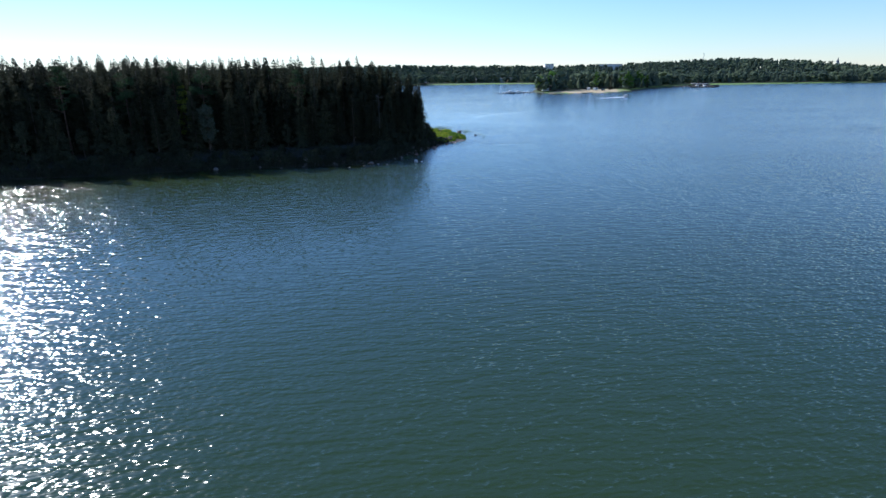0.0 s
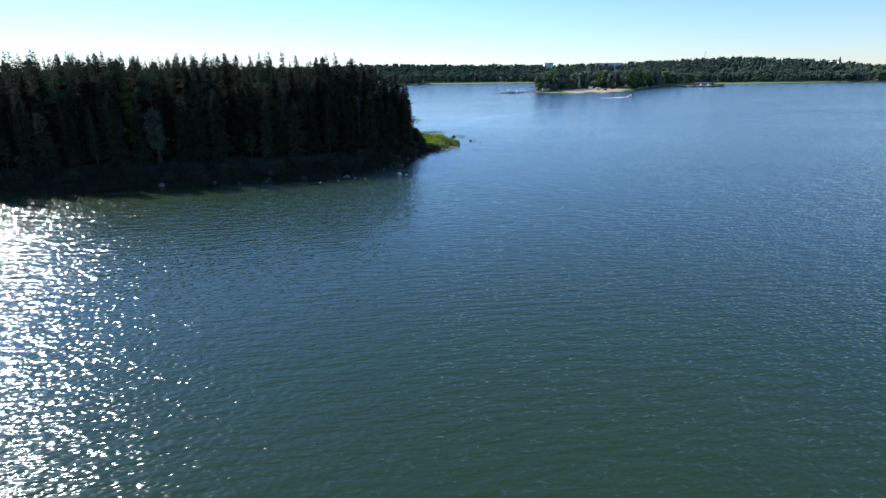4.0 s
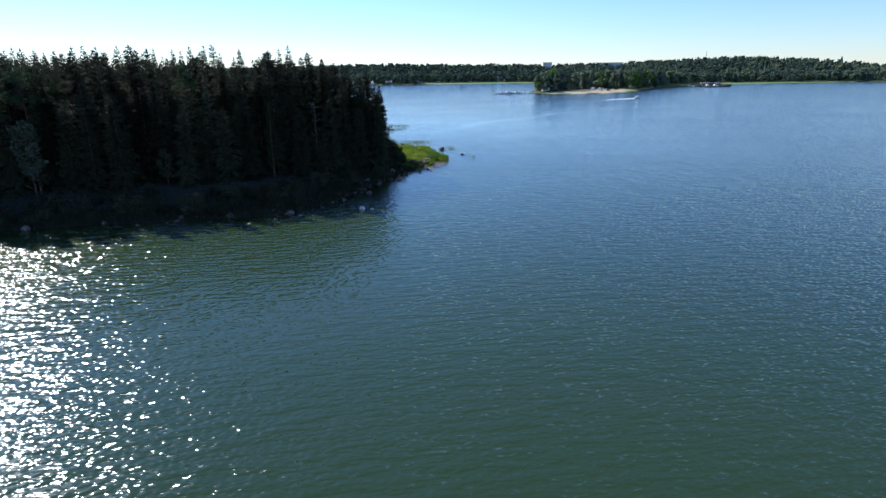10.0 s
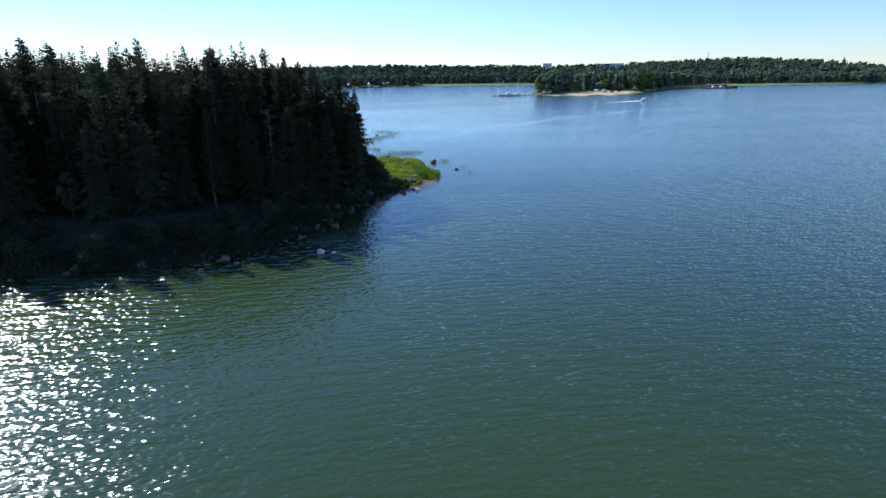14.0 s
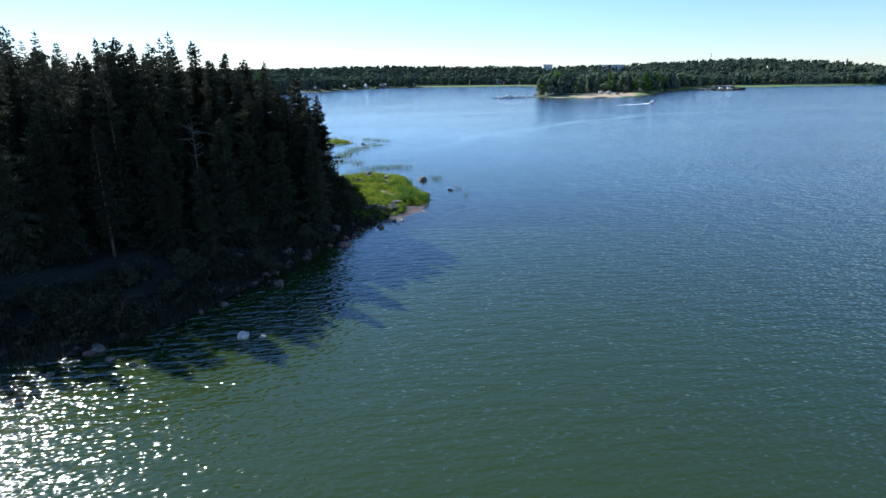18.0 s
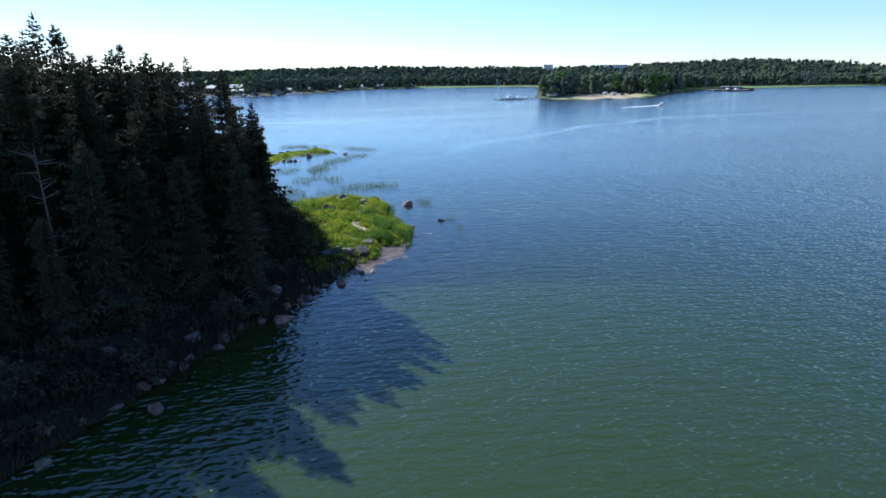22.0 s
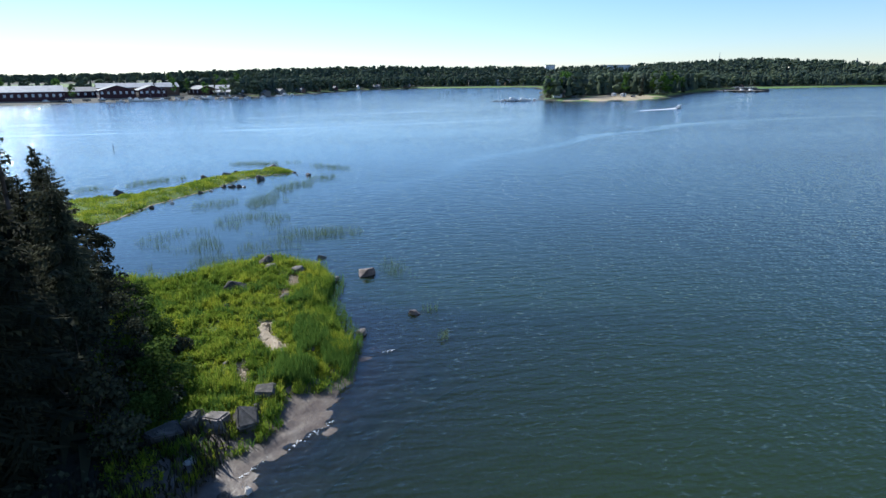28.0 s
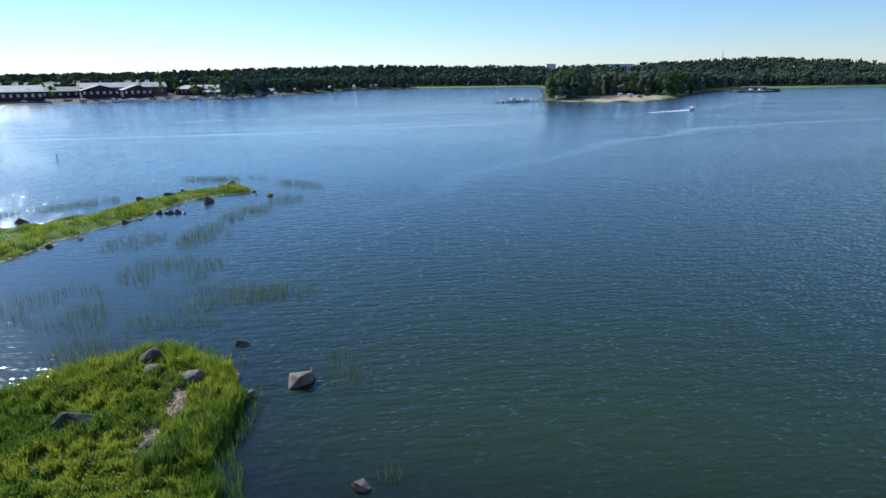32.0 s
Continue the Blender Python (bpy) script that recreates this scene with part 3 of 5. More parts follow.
def pine(h, r, seed, label="tall pine with a bare reddish trunk and open crown"):
    ob = thing("pine_tree", pose(0, 0, 0), label, "tree", "headland forest")
    part("trunk", trunk_mesh(h * 0.95, 0.17 + h * 0.005, seed, M_PINEBARK, 14, r, 0.5), None, ob)
    c, q = crown_centres(h, r, 0.52, 34, seed, 0.7)
    part("crown", clumps(c, [x * 0.85 for x in q], 62, 0.34, seed, M_PINE, spiky=True, flat=0.5), None, ob)
    return ob


def broadleaf(h, r, seed, name="birch_tree", label="leafy green birch at the forest edge", mat=None, low=0.25, count=46, per=62, leaf=0.26, group="headland forest", category="tree"):
    ob = thing(name, pose(0, 0, 0), label, category, group)
    part("trunk", trunk_mesh(h * 0.85, 0.07 + h * 0.007, seed, M_BARK, 16, r * 0.9, low), None, ob)
    c, q = crown_centres(h, r, low, count, seed)
    part("crown", clumps(c, q, per, leaf, seed, mat or M_SHADEALDER), None, ob)
    return ob
# ---- the headland forest ----
def put(ob, x, y, turn=0.0, size=1.0, sink=0.0):
    return copy_thing(ob, Matrix.LocRotScale((x, y, height(x, y) - sink), Euler((0, 0, turn)), (size, size, size)))


# edge trees that stand out by their place and height: x, y, height of the top, crown radius
STANDING = [(-15.5, 144.4, 19.6, 2.5), (-13.8, 146.6, 15.2, 2.7), (-24.7, 137.2, 23.2, 2.6), (-23.8, 143.8, 22.1, 2.4), (-20.9, 143.7, 21.3, 2.5),
            (-34.2, 142.7, 23.2, 2.7), (-38.9, 144.5, 24.0, 2.6), (-38.5, 127.2, 24.2, 1.9), (-72.1, 121.8, 22.8, 2.5), (-88.9, 137.4, 23.3, 2.7),
            (-15.8, 150.0, 14.2, 2.5), (-18.6, 147.4, 17.5, 2.2), (-18.3, 158.4, 15.0, 1.9), (-15.8, 154.8, 13.8, 2.1), (-22.0, 161.5, 12.5, 2.0), (-26.5, 166.0, 12.5, 2.2), (-28.5, 172.5, 11.0, 2.2), (-27.5, 131.0, 21.0, 2.8), (-31.0, 124.5, 21.6, 2.8)]
taken = []
for k, (x, y, top, r) in enumerate(STANDING):
    g0 = height(x, y)
    sparse = k in (7,)
    ob = spruce(top - g0, r * 1.35, 100 + k, thin=0.7 if sparse else 1.0, gap=0.75 if sparse else 0.45,
                label="tall slim spruce with a thin, open crown" if sparse else "dark green spruce at the edge of the headland forest")
    ob.matrix_basis = pose(x, y, g0 - 0.1, 0, 0, 40 * k)
    taken.append((x, y))
slim = spruce(18.4, 2.0, 77, thin=0.9, label="narrow dark spruce rising behind the edge trees")
slim.matrix_basis = pose(-21.0, 150.7, height(-21, 150.7))
taken.append((-21.0, 150.7))
slim2 = spruce(16.6, 1.2, 78, thin=0.55, gap=0.85, low=0.25, label="slim, see-through young spruce above the meadow edge")
slim2.matrix_basis = pose(-18.5, 155.4, height(-18.5, 155.4))
taken.append((-18.5, 155.4))

# models that the rest of the forest edge is copied from
MODELS = [spruce(19.5, 4.0, 11), spruce(21.0, 3.9, 12, gap=0.55), spruce(17.5, 3.8, 13), spruce(20.0, 3.5, 14, thin=0.9), spruce(18.5, 4.1, 15), spruce(21.5, 4.1, 16, low=0.12),
          spruce(20.5, 3.2, 17, thin=0.75, gap=0.62, low=0.2, label="thin-crowned spruce with gaps between its boughs"), spruce(19.0, 4.4, 18, gap=0.6)]
PINES = [pine(20.0, 2.6, 21), pine(18.5, 2.9, 22)]
BIRCH = [broadleaf(13, 2.4, 31, mat=M_SHADEALDER, label="alder among shore spruces, shade in its leaf colour"), broadleaf(10, 2.2, 32, mat=M_SHADEALDER, label="alder among shore spruces, shade in its leaf colour")]
dead = thing("dead_tree", pose(-22.5, 128.5, height(-22.5, 128.5)), "bare grey dead spruce with stub branches", "tree")
part("trunk", trunk_mesh(13, 0.17, 41, M_DEADWOOD, 34, 1.5, 0.25), None, dead)
taken.append((-22.5, 128.5))

cand = np.column_stack([rng.uniform(-128, -12, 9000), rng.uniform(88, 178, 9000)])
hh, cc, dd, _ = terrain(cand[:, 0], cand[:, 1])
meadow = inside_depth(cand[:, 0], cand[:, 1], MEADOW_EDGE)
front = [(-8, 143), (-10.5, 138), (-15, 132), (-19.5, 127), (-24.5, 122), (-30, 118), (-36, 115), (-44, 112.5), (-55, 109.5), (-67, 105), (-81, 100), (-100, 95), (-132, 90), (-132, 178), (-30, 178), (-22, 168), (-17.5, 158), (-14.5, 150)]
inner = inside_depth(cand[:, 0], cand[:, 1], front)
grid_cells, edge_spots, deep_spots = {}, [], []
for (x, y), d, g0 in zip(cand, inner, hh):
    if d < 0.5 or (x > -19 and y > 146) or (x > -24 and y > 154):
        continue
    gap = 2.5 if d < 14 else 3.2
    if any((x - a) ** 2 + (y - b) ** 2 < gap * gap for a, b in taken):
        continue
    taken.append((x, y))
    (edge_spots if d < 16 and len(edge_spots) < 300 and y < 165 else deep_spots).append((x, y, g0, d))
for k, (x, y, g0, d) in enumerate(edge_spots):
    u = rng.uniform()
    if d < 3.5 and u < 0.12:
        src, size = BIRCH[k % 2], rng.uniform(0.55, 1.0)
    elif u < 0.14 and x < -35:
        src, size = PINES[k % 2], rng.uniform(0.9, 1.08)
    else:
        src, size = MODELS[k % 8], rng.uniform(0.86, 1.12) * min(1.0, 0.55 + 0.06 * d)
    if x > -52 and y > 154:
        size *= 0.58
    elif x > -22 and y > 125:
        size = min(size, 0.85)
    tallest = (19.5, 21.0, 17.5, 20.0, 18.5, 21.5, 20.5, 19.0)[k % 8] if src in MODELS else 20.0
    size = min(size, ((rng.uniform(21.5, 24.2) if x < -30 else rng.uniform(20.8, 22.8)) - g0) / tallest)
    ob = put(src, x, y, rng.uniform(0, 6.28), size, 0.1)
    if d < 3.5 and src not in BIRCH:
        tagged(ob, "dark spruce leaning over the rocky shore")
for ob, (x, y) in zip(MODELS + PINES + BIRCH, [(-47, 140), (-56, 137), (-64, 142), (-75, 146), (-84, 150), (-95, 152), (-43, 133), (-70, 133), (-50, 149), (-60, 152), (-33, 126), (-63, 119)]):
    ob.matrix_basis = pose(x, y, height(x, y) - 0.1)
put(BIRCH[1], -19.6, 164.8, 1.0, 0.62, 0.1)
put(BIRCH[0], -22.5, 168.0, 2.0, 0.5, 0.1)
yellow = broadleaf(15, 2.0, 35, label="yellow-green birch among dark spruces", mat=M_PALELEAF)
yellow.matrix_basis = pose(-66.5, 113, height(-66.5, 113))
grey = broadleaf(11, 2.0, 36, name="willow_tree", label="pale grey-leaved willow at the forest edge", mat=leaf_material("grey-green leaves", [(0.045, 0.055, 0.038), (0.07, 0.08, 0.058)], 0.2))
grey.matrix_basis = pose(-59.5, 108.5, height(-59.5, 108.5))

# the inner forest, of which only tops show
src = spruce_crown(20.0, 3.3, 51, gap=0.8, thin=0.9, low=0.3)
sv = np.empty(len(src.vertices) * 3, np.float32)
src.vertices.foreach_get("co", sv)
sv = sv.reshape(-1, 3)
VV = []
for x, y, g0, d in deep_spots:
    a, s = rng.uniform(0, 6.28), rng.uniform(0.9, 1.1) * (0.58 if x > -52 and y > 154 else 1.0)
    c, n_ = math.cos(a), math.sin(a)
    VV.append(np.column_stack([(sv[:, 0] * c - sv[:, 1] * n_) * s + x, (sv[:, 0] * n_ + sv[:, 1] * c) * s + y, sv[:, 2] * s + g0]))
VV = np.concatenate(VV)
bpy.data.meshes.remove(src)
tagged(new("inner_forest", mesh_of("inner_forest", VV, np.arange(len(VV)).reshape(-1, 3), M_NEEDLE)), "dense dark spruce forest inside the headland", "forest", kind="stuff")


# ---- shrubs along the shore and beside the meadow ----
def shrub(h, r, seed, label, mat=None, leaf=0.16):
    ob = thing("shrub", pose(0, 0, 0), label, "shrub", "shore shrubs")
    g = np.random.default_rng(seed)
    for k in range(5):
        a = g.uniform(0, 6.28)
        part("stem", rod(bmesh.new(), (0, 0, -0.2), (r * 0.7 * math.cos(a), r * 0.7 * math.sin(a), h * g.uniform(0.5, 0.85)), 0.035, 0.01, 5), M_BARK, ob)
    c, q = crown_centres(h, r, 0.12, 26, seed, 0.4)
    part("crown", clumps(c, q, 52, leaf, seed, mat or M_SHADEALDER), None, ob)
    return ob


# the same alder in a lighter leaf colour, painted as sunlit
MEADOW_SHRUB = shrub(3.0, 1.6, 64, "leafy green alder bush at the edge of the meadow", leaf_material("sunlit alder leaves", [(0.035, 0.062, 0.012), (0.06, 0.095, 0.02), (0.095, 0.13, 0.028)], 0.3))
MEADOW_SHRUB.matrix_basis = pose(-9.6, 151.4, height(-9.6, 151.4))
for k, (x, y, s) in enumerate([(-10.4, 154.0, 0.95), (-9.3, 149.0, 0.7), (-12.0, 156.8, 0.95), (-8.2, 149.9, 0.55), (-14.4, 160.0, 0.9), (-16.6, 163.4, 0.85), (-8.9, 153.2, 0.5)]):
    put(MEADOW_SHRUB, x, y, k * 1.7, s, 0.05)
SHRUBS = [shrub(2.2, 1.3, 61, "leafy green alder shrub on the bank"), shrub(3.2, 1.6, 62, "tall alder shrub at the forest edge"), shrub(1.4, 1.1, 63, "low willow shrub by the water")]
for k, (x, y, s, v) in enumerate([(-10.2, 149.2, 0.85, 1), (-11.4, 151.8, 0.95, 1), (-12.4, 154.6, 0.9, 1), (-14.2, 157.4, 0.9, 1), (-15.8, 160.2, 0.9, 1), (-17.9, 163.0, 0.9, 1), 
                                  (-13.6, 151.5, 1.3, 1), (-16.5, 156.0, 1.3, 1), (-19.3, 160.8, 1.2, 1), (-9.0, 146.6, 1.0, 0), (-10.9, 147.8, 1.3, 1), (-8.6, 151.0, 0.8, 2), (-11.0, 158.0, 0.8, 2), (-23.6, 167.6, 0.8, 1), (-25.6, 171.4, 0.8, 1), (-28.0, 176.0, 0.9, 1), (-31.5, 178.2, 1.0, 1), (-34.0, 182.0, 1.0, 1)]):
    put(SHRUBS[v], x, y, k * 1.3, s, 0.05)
line = HEADLAND[6:19]
for (ax, ay), (bx, by) in zip(line[:-1], line[1:]):
    L = math.hypot(bx - ax, by - ay)
    nx, ny = (by - ay) / L, -(bx - ax) / L
    for k in range(max(1, int(L / 1.15))):
        t = (k + rng.uniform(0.1, 0.9)) / max(1, int(L / 1.15))
        off = rng.uniform(0.5, 7.5)
        x, y = ax + (bx - ax) * t - nx * -off, ay + (by - ay) * t - ny * -off
        if inside_depth(np.array([x]), np.array([y]), HEADLAND)[0] < 0:
            x, y = ax + (bx - ax) * t - nx * off, ay + (by - ay) * t - ny * off
        put(SHRUBS[int(rng.integers(0, 3))], x, y, rng.uniform(0, 6), rng.uniform(0.6, 1.15), 0.05)
for ob, (x, y) in zip(SHRUBS, [(-12.4, 139.5), (-17.5, 129.0), (-20.5, 121.0)]):
    ob.matrix_basis = pose(x, y, height(x, y))


# low undergrowth that fills the bank between the water and the trees
ux, uy = rng.uniform(-120, -8, 5200), rng.uniform(86, 148, 5200)
uh, uc, ud, _ = terrain(ux, uy)
k = (ud > 0.6) & (ud < 10) & (inside_depth(ux, uy, MEADOW_EDGE) < -0.5) & (fbm(ux, uy, 0.3, 2, 91) > 0.3)
tagged(new("bank_undergrowth", clumps(np.column_stack([ux, uy, uh + 0.3])[k], rng.uniform(0.5, 1.0, k.sum()), 34, 0.2, 92, M_SHADEALDER, "bank_undergrowth", 0.8)), "leafy undergrowth darkened for the shaded bank", "plants", kind="stuff")


# ---- rocks ----
def rock_mesh(seed, mat, rough=0.3, corners=17):
    """A split boulder: flat faces of a rough block with worn corners, about 2 m across before scaling."""
    g = np.random.default_rng(seed)
    bm = bmesh.new()
    for k in range(corners):
        d = Vector(g.normal(size=3)).normalized()
        bm.verts.new((d.x * g.uniform(0.85, 1.1), d.y * g.uniform(0.85, 1.1), d.z * g.uniform(0.8, 1.05)))
    hull = bmesh.ops.convex_hull(bm, input=bm.verts)
    loose = [v for v in bm.verts if not v.link_faces]
    bmesh.ops.delete(bm, geom=loose, context="VERTS")
    bmesh.ops.bevel(bm, geom=list(bm.edges), offset=0.07, segments=1, affect="EDGES")
    bmesh.ops.triangulate(bm, faces=bm.faces)
    bmesh.ops.subdivide_edges(bm, edges=[e for e in bm.edges if e.calc_length() > 0.3], cuts=2, use_grid_fill=True)
    bmesh.ops.triangulate(bm, faces=bm.faces)
    off = Vector(g.uniform(-50, 50, 3))
    for v in bm.verts:
        v.co += v.co.normalized() * noise.fractal(v.co * 2.2 + off, 0.8, 2.0, 4) * rough * 0.18
    return mesh_bm("rock", bm, mat, False)


ROCKS = {M_GRANITE: [rock_mesh(s, M_GRANITE) for s in (1, 2, 3)], M_DARKROCK: [rock_mesh(s, M_DARKROCK) for s in (4, 5, 6)],
         M_REDROCK: [rock_mesh(s, M_REDROCK) for s in (7, 8)], M_WHITEROCK: [rock_mesh(s, M_WHITEROCK) for s in (9, 10)]}


M_PINKROCK = surface("pinkish weathered granite", [(0.05, 0.04, 0.034), (0.115, 0.088, 0.077), (0.2, 0.155, 0.135)], 1.1, 0.85, 16, 0.03)
ROCKS[M_PINKROCK] = [rock_mesh(s, M_PINKROCK, 0.4, 8) for s in (41, 42)]


def rock(x, y, z, sx, sy, sz, mat, turn=0.0, label="", name="boulder", group=""):
    pool = ROCKS[mat]
    ob = new(name, pool[int(abs(x * 7 + y * 3)) % len(pool)])
    ob.matrix_basis = Matrix.LocRotScale((x, y, z), Euler((0, 0, radians(turn))), (sx, sy, sz))
    return tagged(ob, label, "rock", group)


rock(0.0, 175.3, 0.22, 1.3, 1.0, 0.8, M_PINKROCK, 75, "pale pinkish-grey angular boulder standing in the lake")
rock(5.0, 165.4, 0.08, 0.68, 0.45, 0.46, M_PINKROCK, -10, "low brown-grey boulder awash in the lake")
rock(1.2, 161.6, 0.08, 0.48, 0.4, 0.46, M_GRANITE, 40, "small grey stone off the grassy point")
rock(-5.4, 180.6, 0.05, 0.6, 0.42, 0.45, M_DARKROCK, 0, "small dark stone awash off the point")
rock(-11.1, 170.0, 0.8, 1.35, 1.05, 0.75, M_DARKROCK, 15, "broad dark lichen-covered boulder in the grass")
rock(-10.3, 177.6, 0.75, 1.05, 0.9, 0.75, M_DARKROCK, 60, "dark boulder in tall grass by the water")
rock(-9.4, 175.6, 0.7, 0.75, 0.6, 0.6, M_GRANITE, 10, "grey boulder half sunk in grass")
rock(-6.6, 174.8, 0.7, 0.8, 0.6, 0.55, M_GRANITE, 30, "grey boulder with a pale top in the grass")
rock(-5.9, 168.2, 0.5, 1.0, 0.8, 0.5, M_DARKROCK, 0, "brown mossy boulder sunk in the grass")
rock(-14.6, 174.3, 0.3, 0.9, 0.6, 0.45, M_DARKROCK, 0, "grey boulder at the edge of the bay")
rock(-15.4, 174.0, 0.15, 1.0, 0.6, 0.25, M_WHITEROCK, 10, "flat pale stone at the edge of the bay")
rock(-3.1, 169.4, 0.35, 0.35, 0.3, 0.3, M_WHITEROCK, 0, "small pale stone at the grass edge")
rock(-2.6, 173.6, 0.25, 0.3, 0.3, 0.28, M_GRANITE, 0, "small grey stone at the grass edge")
rock(-12.4, 166.9, 0.5, 0.45, 0.3, 0.3, M_WHITEROCK, 0, "small pale stone in the meadow")
rock(-10.3, 166.2, 0.5, 0.9, 0.5, 0.35, M_DARKROCK, 0, "low dark stone in the meadow")
rock(-8.6, 166.8, 0.5, 0.7, 0.4, 0.25, M_GRANITE, 20, "flat grey stone in the meadow")
rock(-6.9, 156.1, 0.6, 0.55, 0.4, 0.3, M_GRANITE, 0, "grey stone in the meadow")
rock(-1.9, 158.0, 0.6, 0.5, 0.35, 0.2, M_GRANITE, 0, "flat grey stone in the grass")
rock(-10.3, 163.0, 0.55, 0.8, 0.4, 0.2, M_DARKROCK, 0, "flat dark stone in the meadow")
# broken granite blocks between the meadow and the slab
rock(-3.4, 150.9, 0.5, 0.7, 0.5, 0.4, M_DARKROCK, 70, "dark granite block among others")
rock(-8.6, 147.2, 0.4, 1.1, 0.8, 0.55, M_DARKROCK, 40, "dark granite block in the trees' shade")
rock(-7.6, 145.6, 0.3, 1.4, 0.9, 0.5, M_DARKROCK, 25, "long dark granite block in shade")
rock(-5.4, 146.2, 0.4, 0.8, 0.45, 0.3, M_WHITEROCK, 25, "small pale granite block")
rock(-6.6, 150.3, 0.5, 0.8, 0.5, 0.35, M_GRANITE, 0, "low grey granite block")


def block(x, y, a, b, c, turn, tilt, mat, label, seed):
    """A split granite block: six rough, slightly skewed faces with broken edges."""
    g = np.random.default_rng(seed)
    bm = bmesh.new()
    bmesh.ops.create_cube(bm, size=2.0)
    for v in bm.verts:
        v.co += Vector(g.uniform(-0.5, 0.42, 3))
    bmesh.ops.bevel(bm, geom=list(bm.edges), offset=0.16, segments=2, affect="EDGES")
    bmesh.ops.triangulate(bm, faces=bm.faces)
    bmesh.ops.subdivide_edges(bm, edges=[e for e in bm.edges if e.calc_length() > 0.5], cuts=3, use_grid_fill=True)
    bmesh.ops.triangulate(bm, faces=bm.faces)
    off = Vector(g.uniform(-50, 50, 3))
    for v in bm.verts:
        v.co += v.co.normalized() * noise.fractal(v.co * 2.5 + off, 0.8, 2.0, 4) * 0.05
    ob = new("granite_block", mesh_bm("granite_block", bm, mat, False))
    ob.matrix_basis = Matrix.LocRotScale((x, y, height(x, y) + c * 0.35), Euler((radians(tilt), radians(tilt * 0.6), radians(turn))), (a, b, c))
    return tagged(ob, label, "rock", "broken granite blocks")


block(-5.35, 149.2, 0.9, 0.7, 0.38, -20, -9, M_GRANITE, "flat-topped pale granite block", 301)
block(-3.85, 149.5, 0.66, 0.74, 0.6, 30, 16, M_DARKROCK, "angular dark grey granite block", 302)
block(-3.4, 152.1, 0.5, 0.5, 0.6, 10, 6, M_DARKROCK, "dark grey granite block in the grass", 303)
block(-7.4, 148.0, 0.9, 0.55, 0.5, 28, 5, M_DARKROCK, "long dark granite block", 304)
block(-6.5, 149.1, 0.5, 0.6, 0.55, 15, -8, M_DARKROCK, "dark grey granite block wedged among others", 305)
rock(2.7, 159.3, -0.24, 1.3, 0.95, 0.3, M_REDROCK, 10, "flat reddish rock just under the water")
# stones along the shaded shore
for x, y, s, mat, lab in [(-5.0, 141.2, 1.05, M_REDROCK, "dark red boulder at the water's edge"), (-8.3, 132.7, 1.15, M_REDROCK, "reddish boulder on the shaded shore"),
                          (-12.7, 119.7, 0.95, M_REDROCK, "reddish boulder awash by the shaded shore"), (-13.9, 128.6, 1.0, M_GRANITE, "grey boulder on the shaded bank"),
                          (-17.9, 125.1, 0.95, M_GRANITE, "pale grey boulder under the trees"), (-19.6, 119.9, 0.9, M_GRANITE, "pale grey boulder on the bank"),
                          (-17.6, 117.0, 0.8, M_DARKROCK, "dark boulder on the shaded shore"), (-10.0, 137.3, 1.1, M_GRANITE, "large grey boulder on the bank"),
                          (-12.9, 134.3, 1.0, M_GRANITE, "grey boulder below the spruces"), (-17.1, 133.0, 0.9, M_GRANITE, "grey boulder under the spruces"),
                          (-13.2, 126.0, 0.6, M_GRANITE, "small pale stone at the waterline"), (-11.2, 131.0, 0.6, M_DARKROCK, "dark stone at the waterline"),
                          (-7.2, 137.4, 0.7, M_DARKROCK, "dark wet stone at the waterline"), (-16.2, 114.8, 0.7, M_DARKROCK, "dark wet stone off the shore"),
                          (-22.5, 106.5, 0.75, M_GRANITE, "grey stone at the waterline"), (-23.7, 102.9, 0.5, M_GRANITE, "pale stone in the shallows"),
                          (-26.6, 100.6, 0.4, M_GRANITE, "small pale stone in the shallows"), (-18.7, 104.2, 0.55, M_DARKROCK, "dark stone in the shallows"),
                          (-37.2, 105.5, 1.1, M_GRANITE, "pale grey boulder on the shore"), (-41.4, 100.6, 0.6, M_DARKROCK, "dark stone in the shallows"),
                          (-46.3, 101.2, 0.6, M_GRANITE, "pale stone in the shallows"), (-20.8, 105.0, 0.5, M_GRANITE, "pale stone in the shallows"),
                          (-30.5, 104.2, 0.8, M_GRANITE, "grey stone at the waterline"), (-55.0, 98.6, 0.9, M_GRANITE, "grey stone at the waterline")]:
    rock(x, y, max(height(x, y), -0.15) + 0.22 * s, s * 0.8, s * 0.66, s * 0.58, mat, x * 40, lab, group="shore stones")
rock(-12.4, 108.2, 0.18, 0.62, 0.42, 0.42, M_WHITEROCK, 10, "white bleached stone standing in the shallows")
rock(-10.9, 108.4, 0.0, 0.5, 0.3, 0.16, M_WHITEROCK, 0, "flat pale stone awash beside the white one")
rock(-2.6, 142.4, 0.05, 0.36, 0.28, 0.26, M_WHITEROCK, 0, "small pale stone off the slab")
rock(-2.1, 144.5, 0.05, 0.38, 0.3, 0.28, M_WHITEROCK, 50, "small pale stone off the slab")
rock(-3.2, 144.1, 0.05, 0.42, 0.34, 0.3, M_DARKROCK, 50, "small dark stone off the slab")
